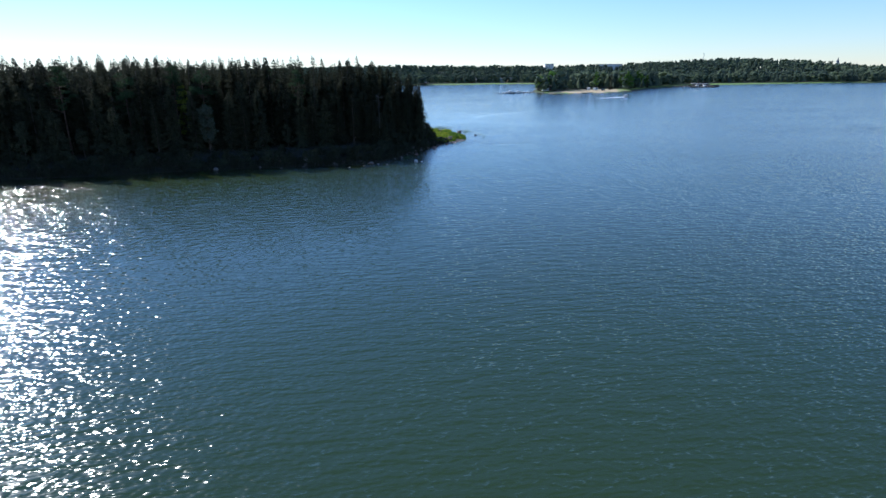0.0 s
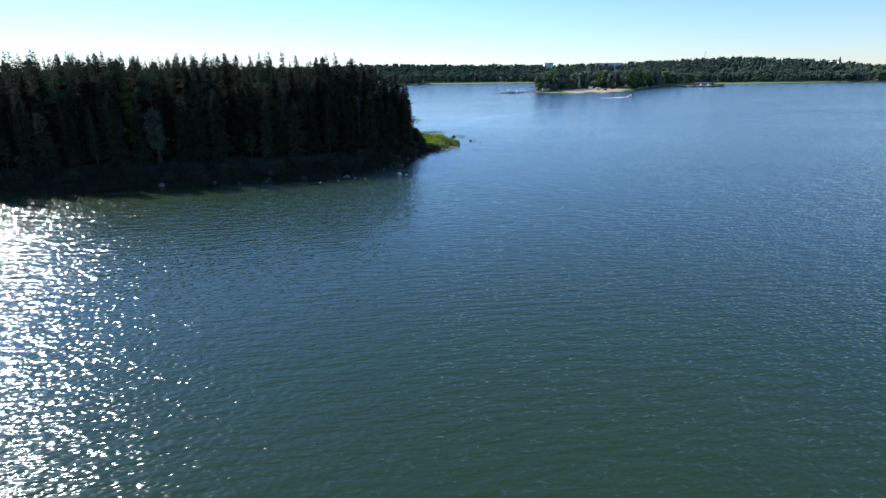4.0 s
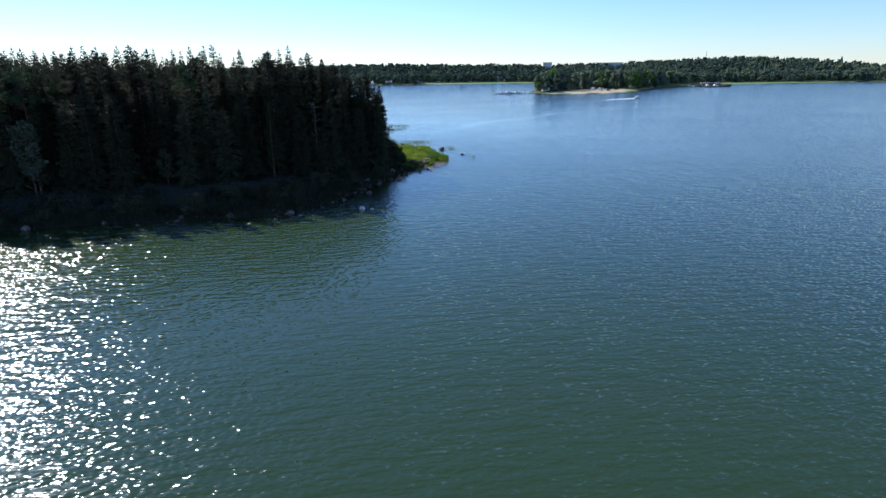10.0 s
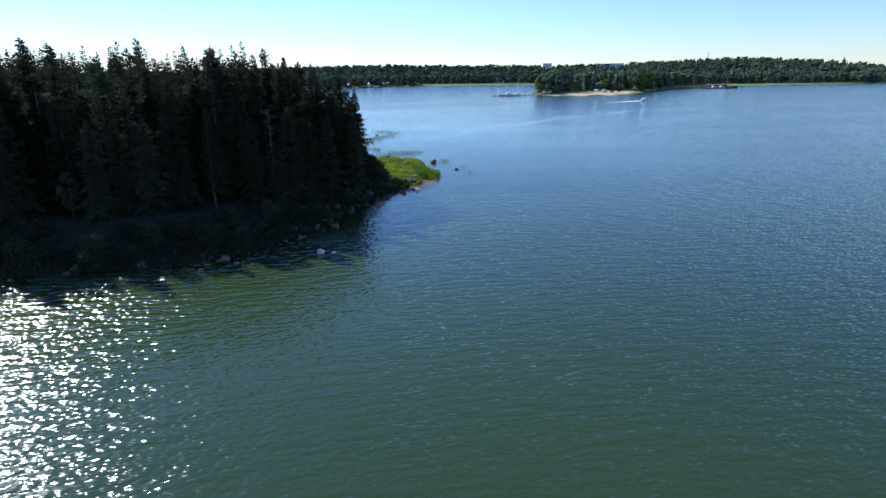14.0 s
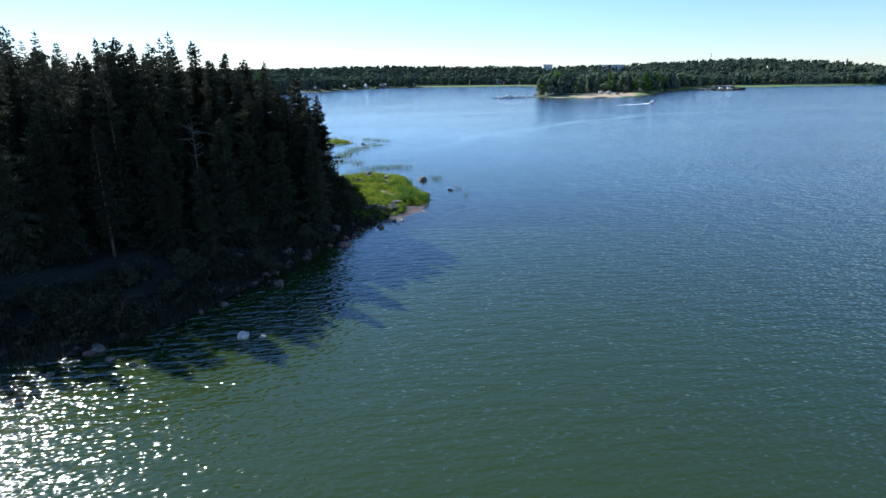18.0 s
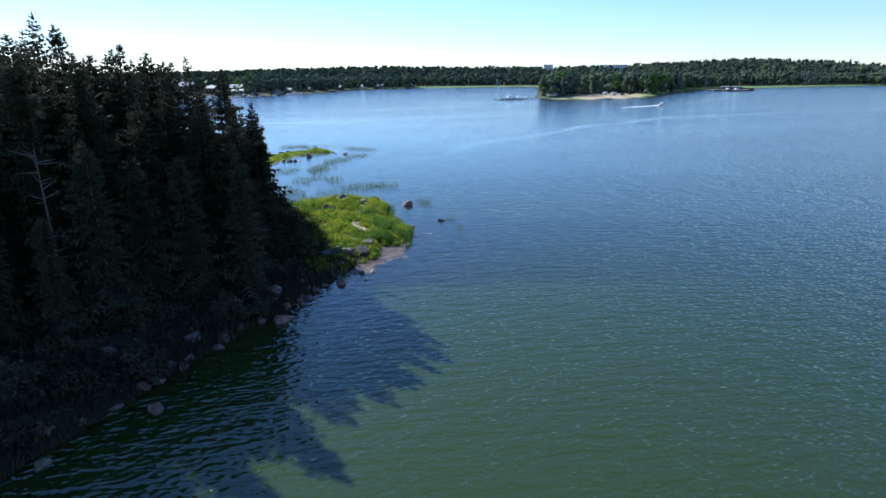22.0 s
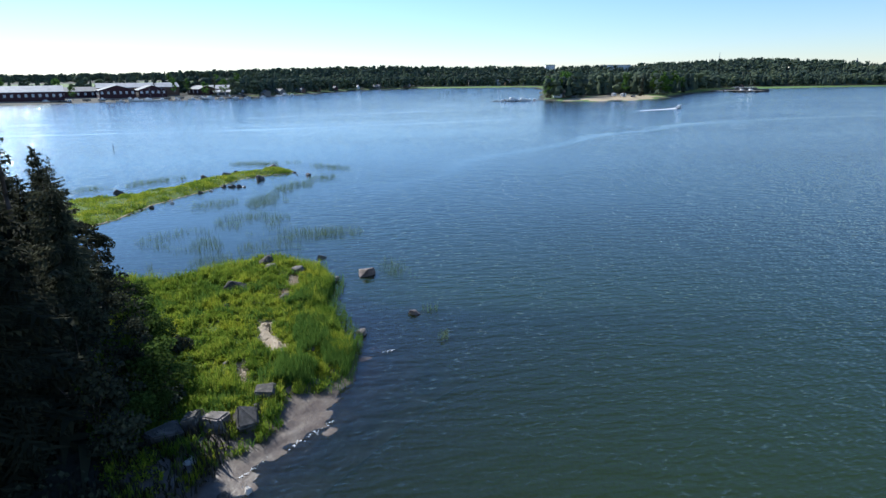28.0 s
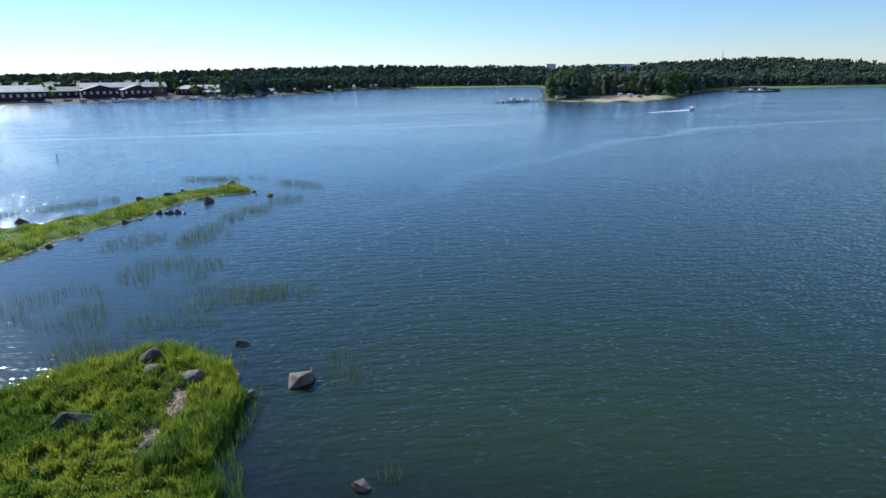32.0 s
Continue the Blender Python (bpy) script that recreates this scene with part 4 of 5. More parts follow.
# loose stones scattered along the shaded bank
for k in range(46):
    j = int(rng.integers(5, 13))
    t = rng.uniform()
    x, y = HEADLAND[j][0] * (1 - t) + HEADLAND[j + 1][0] * t + rng.uniform(-1.6, 0.9), HEADLAND[j][1] * (1 - t) + HEADLAND[j + 1][1] * t + rng.uniform(-0.8, 1.8)
    q = rng.uniform(0.22, 0.7)
    rock(x, y, max(height(x, y), -0.12) + 0.2 * q, q, q * 0.75, q * 0.6, M_DARKROCK if k % 3 else M_REDROCK, 57 * k, "weathered stone half sunk in the shaded bank", "stone", "bank stones")
# stones of the spit
for x, y, s, mat in [(-46.6, 218.0, 1.0, M_DARKROCK), (-47.4, 213.6, 0.9, M_DARKROCK), (-37.1, 231.0, 1.15, M_DARKROCK), (-33.6, 233.2, 1.0, M_DARKROCK), (-33.0, 237.0, 0.9, M_DARKROCK),
                     (-26.3, 230.0, 1.25, M_DARKROCK), (-27.3, 243.5, 1.3, M_GRANITE), (-30.7, 223.0, 0.7, M_DARKROCK), (-29.2, 223.0, 0.8, M_DARKROCK), (-28.0, 222.9, 0.7, M_DARKROCK), (-27.0, 222.7, 0.5, M_WHITEROCK),
                     (-33.9, 209.8, 0.6, M_WHITEROCK), (-21.5, 237.9, 0.5, M_DARKROCK), (-18.1, 234.7, 0.75, M_GRANITE), (-32.8, 217.6, 0.6, M_DARKROCK), (-31.5, 219.4, 0.5, M_WHITEROCK), (-35.6, 206.5, 0.6, M_DARKROCK), (-20.4, 235.2, 0.35, M_DARKROCK)]:
    rock(x, y, max(height(x, y), -0.1) + 0.25 * s, s, s * 0.75, s * 0.66, mat, x * 31, "dark boulder on the grassy spit" if mat is M_DARKROCK else "pale stone on the grassy spit", group="spit boulders")


def slab():
    """The granite shelf that slides from the meadow into the lake."""
    n_s, n_c = 60, 40
    a, b = np.array([-6.0, 143.6]), np.array([2.6, 156.6])
    along = (b - a) / np.linalg.norm(b - a)
    out = np.array([along[1], -along[0]])
    s, c = np.meshgrid(np.linspace(-0.5, 19.0, n_s), np.linspace(-2.2, 5.4, n_c), indexing="ij")
    wob = (fbm(s, c, 0.35, 3, 21) - 0.5) * 1.6
    x, y = a[0] + along[0] * s + out[0] * (c + wob * 0.25), a[1] + along[1] * s + out[1] * (c + wob * 0.25)
    z = 0.07 - 0.05 * np.maximum(c, 0) - 0.16 * np.maximum(c - 2.9, 0) - 0.16 * smooth(9.5, 13, s) + (fbm(x, y, 0.9, 4, 8) - 0.5) * 0.24 + 0.10 * np.floor(fbm(x, y, 0.35, 2, 14) * 5) / 5
    end = np.minimum(s + 0.5, 19.0 - s)
    z -= np.maximum(0, 2.2 - end) ** 2 * 0.12
    z = np.where(c > 4.2, z - (c - 4.2) * 0.5, z)
    z = np.maximum(z, terrain(x.ravel(), y.ravel())[0].reshape(z.shape) + 0.05 + 0.12 * (fbm(x, y, 0.7, 3, 55) - 0.35))
    i = np.arange(n_s * n_c).reshape(n_s, n_c)
    f = np.stack([i[:-1, :-1], i[1:, :-1], i[1:, 1:], i[:-1, 1:]], -1).reshape(-1, 4)
    ob = new("granite_slab", mesh_of("granite_slab", np.stack([x.ravel(), y.ravel(), z.ravel()], 1), f, M_SLAB, True))
    return tagged(ob, "smooth reddish granite slab sliding into the water", "rock")


slab()


def patch(points, label, lift=0.03, mat=None, name="sand_patch"):
    """A bare trampled patch: an uneven sheet over the ground, its rim tucked under."""
    cx, cy = np.mean(points, 0)
    rings = [0.0, 0.45, 0.8, 1.0]
    V, F = [(cx, cy, height(cx, cy) + lift)], []
    m = 64
    per = []
    pts = points + points[:1]
    for k in range(m):
        t = k / m * len(points)
        j = int(t)
        u = t - j
        per.append((pts[j][0] * (1 - u) + pts[j + 1][0] * u + rng.uniform(-0.25, 0.25), pts[j][1] * (1 - u) + pts[j + 1][1] * u + rng.uniform(-0.25, 0.25)))
    for r in rings[1:]:
        for px, py in per:
            x, y = cx + (px - cx) * r, cy + (py - cy) * r
            V.append((x, y, height(x, y) + (lift if r < 1 else -0.06)))
    for k in range(m):
        F.append((0, 1 + k, 1 + (k + 1) % m))
    for q in range(2):
        o = 1 + q * m
        for k in range(m):
            k2 = (k + 1) % m
            F += [(o + k, o + m + k, o + m + k2), (o + k, o + m + k2, o + k2)]
    return tagged(new(name, mesh_of(name, np.array(V), np.array(F), mat or M_SAND, True)), label, "bare ground", kind="structure")


PATCHES = [[(-7.1, 163.2), (-5.9, 163.0), (-5.2, 160.7), (-4.4, 159.5), (-3.0, 158.1), (-4.9, 157.8), (-6.1, 159.4)],
           [(-6.7, 156.0), (-5.9, 156.3), (-5.3, 154.8), (-4.8, 153.4), (-5.4, 153.1), (-6.1, 154.6)],
           [(-7.3, 174.0), (-6.1, 173.7), (-5.5, 170.7), (-6.4, 170.3), (-7.0, 171.8)],
           [(-7.1, 169.7), (-6.1, 169.7), (-5.6, 167.3), (-6.6, 167.2)],
           [(-8.6, 175.0), (-7.4, 174.2), (-7.6, 173.8), (-8.8, 174.4)]]
for p in PATCHES:
    patch(p, "bare patch of pale trampled sand in the grass")


# ---- grass and reeds ----
def blades(name, x, y, z, tall, wide, mat, label, category, lean=0.35):
    """Tapered, bent blades, each of two faces."""
    n = len(x)
    a = rng.uniform(0, 6.28, n)
    b = rng.uniform(0, 6.28, n)
    w = wide * rng.uniform(0.6, 1.4, n)
    l = lean * tall * rng.uniform(0.2, 1.0, n)
    ca, sa, cb, sb = np.cos(a) * w, np.sin(a) * w, np.cos(b) * l, np.sin(b) * l
    V = np.empty((n, 5, 3))
    V[:, 0] = np.stack([x - ca, y - sa, z - 0.06], 1)
    V[:, 1] = np.stack([x + ca, y + sa, z - 0.06], 1)
    V[:, 2] = np.stack([x + ca * 0.75 + cb * 0.35, y + sa * 0.75 + sb * 0.35, z + tall * 0.55], 1)
    V[:, 3] = np.stack([x - ca * 0.75 + cb * 0.35, y - sa * 0.75 + sb * 0.35, z + tall * 0.55], 1)
    V[:, 4] = np.stack([x + cb, y + sb, z + tall], 1)
    o = np.arange(n)[:, None] * 5
    F = np.concatenate([o + [0, 1, 2], o + [0, 2, 3], o + [3, 2, 4]], 0)
    return tagged(new(name, mesh_of(name, V.reshape(-1, 3), F, mat)), label, category, kind="stuff")


def meadow_points(count, x0, x1, y0, y1, want):
    x, y = rng.uniform(x0, x1, count), rng.uniform(y0, y1, count)
    h, c, d, _ = terrain(x, y)
    keep = want(x, y, d, h)
    for p in PATCHES:
        keep &= inside_depth(x, y, p) < rng.uniform(-0.15, 0.4, count) * fbm(x, y, 1.2, 2, 61)
    return x[keep], y[keep], h[keep], d[keep]


def on_point(x, y, d, h):
    # the slab's lower face stays bare
    bare = inside_depth(x, y, [(-5.4, 143.6), (-4.4, 146.0), (-3.2, 147.4), (-1.7, 149.1), (-2.4, 150.3), (-2.0, 152.6), (0.6, 153.3), (6, 152), (0, 141)]) > rng.uniform(-0.1, 0.25, len(x))
    return (d > 0.1) & (h > 0.03) & (inside_depth(x, y, MEADOW_EDGE) > -1.5) & ~bare


x, y, h, d = meadow_points(300000, -24, 2, 143, 182, on_point)
tuft = fbm(x, y, 0.45, 3, 31)
fine = fbm(x, y, 2.2, 2, 37)
tall = (0.10 + 0.75 * smooth(0.35, 0.75, fine) * (0.35 + tuft) + 0.55 * smooth(3.0, 0.5, d) * smooth(155, 160, y) - 0.05 * smooth(154, 150, y)) * rng.uniform(0.6, 1.25, len(x))
blades("meadow_grass", x, y, h, tall * 0.9, 0.021, M_GRASS, "lush bright green meadow grass on the point", "grass", 0.55)
x, y, h, d = meadow_points(150000, -62, -19, 186, 247, lambda x, y, d, h: (d > 0.1) & (inside_depth(x, y, SPIT) > -0.3))
tuft = fbm(x, y, 0.5, 3, 33)
blades("spit_grass", x, y, h, (0.1 + 0.5 * smooth(0.3, 0.75, tuft)) * rng.uniform(0.6, 1.2, len(x)), 0.03, M_GRASS, "tall green grass along the low spit", "grass", 0.5)
x, y, h, d = meadow_points(4200, -24, 2, 144, 181, on_point)
k = fbm(x, y, 0.5, 2, 71) > 0.47
tagged(new("meadow_herbs", clumps(np.column_stack([x, y, h + 0.18])[k], rng.uniform(0.18, 0.42, k.sum()), 30, 0.1, 72, M_HERB, "meadow_herbs", 0.7)), "leafy green herbs in low clumps over the meadow", "plants", kind="stuff")
# tall reed grass on the lake side, rushes in dark clumps, and flattened straw on the bare patches
x, y, h, d = meadow_points(90000, -8, 2, 153, 182, lambda x, y, d, h: (d > -0.2) & (d < 4.2) & (x > -6 + 0.35 * (y - 165) * (y > 165)) & (h > -0.05) & (y > 153.5) & (fbm(x, y, 0.4, 3, 47) > 0.36 + 0.06 * d))
blades("reed_grass", x, y, h, rng.uniform(0.55, 1.15, len(x)), 0.016, M_REEDGRASS, "tall fine reed grass on the lake side of the point", "grass", 0.28)
x, y, h, d = meadow_points(60000, -23, 1, 146, 180, lambda x, y, d, h: on_point(x, y, d, h) & (fbm(x, y, 0.7, 2, 83) > 0.64))
blades("rush_clumps", x, y, h, rng.uniform(0.35, 0.75, len(x)), 0.028, M_REEDGRASS, "dark green rush clumps scattered over the meadow", "grass", 0.5)
sx_, sy_ = [], []
for p in PATCHES:
    q = np.array(p)
    tx, ty = rng.uniform(q[:, 0].min() - 0.5, q[:, 0].max() + 0.5, 2600), rng.uniform(q[:, 1].min() - 0.5, q[:, 1].max() + 0.5, 2600)
    k = inside_depth(tx, ty, p) > rng.uniform(-0.45, 0.3, 2600)
    sx_.append(tx[k])
    sy_.append(ty[k])
x, y = np.concatenate(sx_), np.concatenate(sy_)
blades("dry_straw", x, y, terrain(x, y)[0], rng.uniform(0.05, 0.2, len(x)), 0.016, M_STRAW, "flattened pale dry straw on the trampled ground", "grass", 3.0)
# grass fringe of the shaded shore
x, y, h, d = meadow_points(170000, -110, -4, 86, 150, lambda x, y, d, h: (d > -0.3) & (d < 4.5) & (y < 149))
blades("bank_grass", x, y, np.maximum(h, -0.1), 0.3 + 0.7 * rng.uniform(0, 1, len(x)) * fbm(x, y, 0.4, 2, 3) * 1.6, 0.05, M_SHADESEDGE, "tall sedge along the shaded bank", "grass", 0.5)


def reeds(name, spots, label, tall=(0.4, 1.05), wide=0.009, mat=None):
    X, Y = [], []
    for cx, cy, rx, ry, turn, n in spots:
        a, r = rng.uniform(0, 6.28, n), np.sqrt(rng.uniform(0, 1, n))
        u, v = rx * r * np.cos(a), ry * r * np.sin(a)
        c, s = math.cos(radians(turn)), math.sin(radians(turn))
        X.append(cx + u * c - v * s)
        Y.append(cy + u * s + v * c)
    x, y = np.concatenate(X), np.concatenate(Y)
    keep = (fbm(x, y, 0.3, 3, 17) > 0.38) & (terrain(x, y)[2] < 0.4)
    x, y = x[keep], y[keep]
    return blades(name, x, y, x * 0, rng.uniform(*tall, len(x)), wide, mat or M_REED, label, "reeds", 0.3)


reeds("spit_reeds", [(-44, 230, 9, 1.8, 50, 1260), (-53, 222, 7, 2, 40, 750), (-31, 250.5, 8, 2, 5, 1140), (-15.5, 244.5, 6, 2, -35, 600), (-14.5, 231, 3.5, 2.5, 60, 390), (-18, 222, 5.5, 3, 75, 990)],
      "sparse reeds standing in water round the spit")
reeds("bay_reeds", [(-19, 212, 6.5, 3.4, 80, 1440), (-18, 198, 5, 5, 0, 1080), (-24, 189, 5, 4, 20, 720), (-14, 189.5, 9.5, 3, 10, 1680), (-27, 208, 4, 3, 50, 510), (-5, 191, 3, 2, 0, 300), (-16, 184.5, 8, 1.6, 0, 600)],
      "sparse green reeds rising from the shallow bay")
reeds("point_reeds", [(1.8, 178, 3.4, 1.4, -40, 180), (3.4, 174.5, 2.8, 1.2, -60, 108), (6.8, 170, 0.6, 0.6, 0, 54), (6.3, 166, 0.7, 0.6, 0, 42), (7.4, 160.8, 0.5, 0.6, 0, 42), (-18, 179, 5, 2.5, 20, 900)],
      "thin reeds in the shallows off the point", (0.5, 1.0))
reeds("front_reeds", [(-66, 90, 9, 3.2, -25, 500), (-84, 82, 12, 4, -12, 500)], "sparse shade-darkened sedge in the shallows before the forest", (0.5, 1.0), 0.025, M_SHADESEDGE)
x, y, h, d = meadow_points(36000, -23, 1.5, 150, 181, lambda x, y, d, h: (d > -1.1) & (d < 0.35) & (y > 153) & (fbm(x, y, 0.35, 2, 44) > 0.38))
blades("shore_reeds", x, y, np.maximum(h, -0.05), rng.uniform(0.5, 1.1, len(x)), 0.012, M_REEDGRASS, "tall green reed fringe round the point", "reeds", 0.35)


def foam(name, ax, ay, bx, by, n, spread, label):
    """Broken scraps of surf foam lying on the water along a line."""
    V, F = [], []
    for k in range(n):
        t = rng.uniform()
        cx, cy = ax + (bx - ax) * t + rng.normal() * spread, ay + (by - ay) * t + rng.normal() * spread
        a, l, w = math.atan2(by - ay, bx - ax) + rng.normal() * 0.5, rng.uniform(0.03, 0.12), rng.uniform(0.008, 0.025)
        c, s = math.cos(a), math.sin(a)
        o = len(V)
        z = max(0.0, height(cx, cy)) + 0.06
        for u, v in ((-l, 0), (-l * 0.3, w), (l * 0.5, w * 0.8), (l, 0), (l * 0.4, -w), (-l * 0.4, -w * 0.7)):
            V.append((cx + u * c - v * s, cy + u * s + v * c, z))
        F.append(tuple(range(o, o + 6)))
    return tagged(new(name, mesh_of(name, np.array(V), np.array(F), M_FOAM)), label, "foam", kind="stuff")


foam("surf_foam", -0.9, 147.6, 0.9, 150.2, 26, 0.1, "white scraps of surf breaking over the slab")
foam("surf_foam", -3.2, 144.9, -1.8, 146.9, 22, 0.08, "white scraps of surf along the slab")
foam("surf_foam", 2.9, 158.4, 3.9, 159.0, 12, 0.08, "white scraps of surf over a sunken rock")
# ---- the far shores ----
def far_conifer(g):
    V, F = [], []
    n = 7
    for k, (z0, z1, r) in enumerate(((0.12, 0.55, 0.19), (0.36, 0.80, 0.145), (0.62, 1.0, 0.09))):
        i = len(V)
        V.append((g.uniform(-0.02, 0.02), g.uniform(-0.02, 0.02), z1))
        for j in range(n):
            a = 6.283 * (j + g.uniform(-0.3, 0.3)) / n
            rr = r * g.uniform(0.6, 1.25)
            V.append((rr * math.cos(a), rr * math.sin(a), z0 + g.uniform(-0.05, 0.05)))
        for j in range(n):
            F.append((i, i + 1 + j, i + 1 + (j + 1) % n))
    return np.array(V), np.array(F)


def far_round(g):
    bm = bmesh.new()
    for k in range(8):
        c = Vector((g.uniform(-0.15, 0.15), g.uniform(-0.15, 0.15), g.uniform(0.22, 0.88)))
        r = g.uniform(0.08, 0.15)
        s = bmesh.ops.create_icosphere(bm, subdivisions=1, radius=r, matrix=Matrix.Translation(c))
        for v in s["verts"]:
            v.co = c + (v.co - c) * g.uniform(0.65, 1.3)
    bm.verts.index_update()
    V = np.array([v.co[:] for v in bm.verts])
    F = np.array([[v.index for v in f.verts] for f in bm.faces])
    bm.free()
    return V, F


g9 = np.random.default_rng(90)
CONES, ROUNDS = [far_conifer(g9) for _ in range(6)], [far_round(g9) for _ in range(6)]


def woods(name, x, y, tall, conifer_share, label):
    h = terrain(x, y)[0]
    VV, FF, o = [], [], 0
    for k in range(len(x)):
        V, F = (CONES if rng.uniform() < conifer_share else ROUNDS)[int(rng.integers(0, 6))]
        w = rng.uniform(0.9, 1.6)
        a = rng.uniform(0, 6.28)
        c, s = math.cos(a), math.sin(a)
        t = tall[k]
        VV.append(np.column_stack([(V[:, 0] * c - V[:, 1] * s) * t * w + x[k], (V[:, 0] * s + V[:, 1] * c) * t * w + y[k], V[:, 2] * t + h[k]]))
        FF.append(F + o)
        o += len(V)
    return tagged(new(name, mesh_of(name, np.concatenate(VV), np.concatenate(FF), M_HAZEWOOD)), label, "woods", kind="stuff")


GLADES = [[(228, 1290), (262, 1290), (318, 1640), (280, 1640)], [(345, 1290), (400, 1280), (488, 1560), (420, 1575)]]


def wooded(n, x0, x1, y0, y1, dmin, dmax):
    x, y = rng.uniform(x0, x1, n), rng.uniform(y0, y1, n)
    dm = terrain(x, y)[3]
    ok = (dm > dmin) & (dm < dmax)
    for p in [YARD, BEACH] + FIELDS + GLADES:
        ok &= inside_depth(x, y, p) < 0
    return x[ok], y[ok]


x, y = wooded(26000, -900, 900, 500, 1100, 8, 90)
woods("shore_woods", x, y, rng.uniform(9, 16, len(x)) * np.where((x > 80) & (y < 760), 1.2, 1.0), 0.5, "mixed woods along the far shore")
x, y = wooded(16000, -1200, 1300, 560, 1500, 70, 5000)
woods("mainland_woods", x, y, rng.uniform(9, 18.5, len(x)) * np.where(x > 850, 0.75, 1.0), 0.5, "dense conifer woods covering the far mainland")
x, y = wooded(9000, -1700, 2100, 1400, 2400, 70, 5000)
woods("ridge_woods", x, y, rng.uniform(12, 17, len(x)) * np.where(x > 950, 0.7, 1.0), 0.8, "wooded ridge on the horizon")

# tall trees between the boatyard's sheds
yx = np.concatenate([rng.uniform(-236, -204, 34), rng.uniform(-186, -166, 14), rng.uniform(-330, -240, 22)])
yy = np.concatenate([rng.uniform(706, 745, 34), rng.uniform(668, 712, 14), rng.uniform(690, 730, 22)])
woods("yard_trees", yx, yy, rng.uniform(10, 18, len(yx)), 0.35, "dark leafy trees between the boat sheds")
# ---- buildings and harbours of the far shores ----
def gable_body(L, W, eave, ridge):
    bm = bmesh.new()
    v = [bm.verts.new(p) for p in ((-L / 2, -W / 2, -1), (L / 2, -W / 2, -1), (L / 2, W / 2, -1), (-L / 2, W / 2, -1), (-L / 2, -W / 2, eave), (L / 2, -W / 2, eave), (L / 2, W / 2, eave), (-L / 2, W / 2, eave),
                                    (-L / 2, 0, ridge), (L / 2, 0, ridge))]
    for f in ((0, 1, 5, 4), (2, 3, 7, 6), (1, 2, 6, 9, 5), (3, 0, 4, 8, 7), (4, 5, 9, 8), (6, 7, 8, 9), (3, 2, 1, 0)):
        bm.faces.new([v[k] for k in f])
    return bm


def roof_slope(L, W, eave, ridge, side, thick=0.25, over=0.5):
    """One pitched slope with its thickness and overhang."""
    bm = bmesh.new()
    k = (ridge - eave) / (W / 2)
    y0, y1 = 0.0, side * (W / 2 + over)
    z0, z1 = ridge + 0.05, eave - k * over + 0.05
    lo = [bm.verts.new(p) for p in ((-L / 2 - over, y0, z0), (L / 2 + over, y0, z0), (L / 2 + over, y1, z1), (-L / 2 - over, y1, z1))]
    hi = [bm.verts.new(v.co + Vector((0, 0, thick))) for v in lo]
    bm.faces.new(lo)
    bm.faces.new(hi[::-1])
    for a in range(4):
        b = (a + 1) % 4
        bm.faces.new((lo[a], lo[b], hi[b], hi[a]))
    bmesh.ops.recalc_face_normals(bm, faces=bm.faces)
    return bm


def opening(parent, x, y, z, w, h, turn, glass, name="window"):
    """A framed pane set on a wall: frame proud of the wall, pane inside it."""
    fr = bmesh.new()
    for a in ((-w / 2 - 0.12, -w / 2, -h / 2, h / 2), (w / 2, w / 2 + 0.12, -h / 2, h / 2), (-w / 2 - 0.12, w / 2 + 0.12, h / 2, h / 2 + 0.12), (-w / 2 - 0.12, w / 2 + 0.12, -h / 2 - 0.12, -h / 2)):
        box(fr, a[0], a[1], -0.1, 0.05, a[2], a[3])
    f = part(name, fr, M_TRIM, parent, at=pose(x, y, z, 0, 0, turn))
    part("pane", boxed(-w / 2, w / 2, -0.04, 0.04, -h / 2, h / 2), glass, f)
    return f


def shed(x, y, turn, L, W, eave, ridge, wall, roof, windows, label, gable_windows=0, name="boat_shed"):
    z = max(height(x, y), 0.6)
    ob = thing(name, pose(x, y, z, 0, 0, turn), label, "shed" if name == "boat_shed" else "building", "boatyard buildings" if name == "boat_shed" else "")
    part("wall", gable_body(L, W, eave, ridge), wall, ob)
    for s in (-1, 1):
        part("roof_slope", roof_slope(L, W, eave, ridge, s), roof, ob)
    for k in range(windows):
        opening(ob, -L / 2 + L * (k + 0.5) / windows, -W / 2 - 0.02, eave * 0.62, 1.5, 1.9, 0, M_PALEGLASS)
    for k in range(gable_windows):
        opening(ob, L / 2 + 0.02, -W / 2 + W * (k + 0.5) / gable_windows, eave * 0.75, 1.5, 1.8, 90, M_PALEGLASS)
    if not gable_windows:
        part("door", boxed(L / 2, L / 2 + 0.12, -2.2, 2.2, -0.8, eave * 0.72), M_BROWNWALL, ob)
    part("plinth", boxed(-L / 2 - 0.1, L / 2 + 0.1, -W / 2 - 0.1, W / 2 + 0.1, -1.2, 0.3), M_CONCRETE, ob)
    return ob


shed(-313, 581, 33, 62, 18, 7.2, 11.4, M_REDWALL, M_TINROOF, 14, "long dark red boat shed with a pale tin roof", name="boat_shed")
shed(-266, 636, -57, 34, 27, 6.6, 10.6, M_REDWALL, M_GREYROOF, 5, "dark red boat shed with a grey roof and window row", 6)
shed(-243, 650, -57, 30, 22, 6.4, 10.2, M_REDWALL, M_GREYROOF, 4, "dark red twin-gabled boat shed beside another", 5)
shed(-296, 648, 33, 44, 20, 5.4, 8.8, M_REDWALL, M_GREYROOF, 8, "low dark red shed with a grey felt roof")
shed(-262, 668, 33, 66, 16, 8.0, 11.6, M_BROWNWALL, M_TINROOF, 8, "long brown shed with a pale roof behind the others")
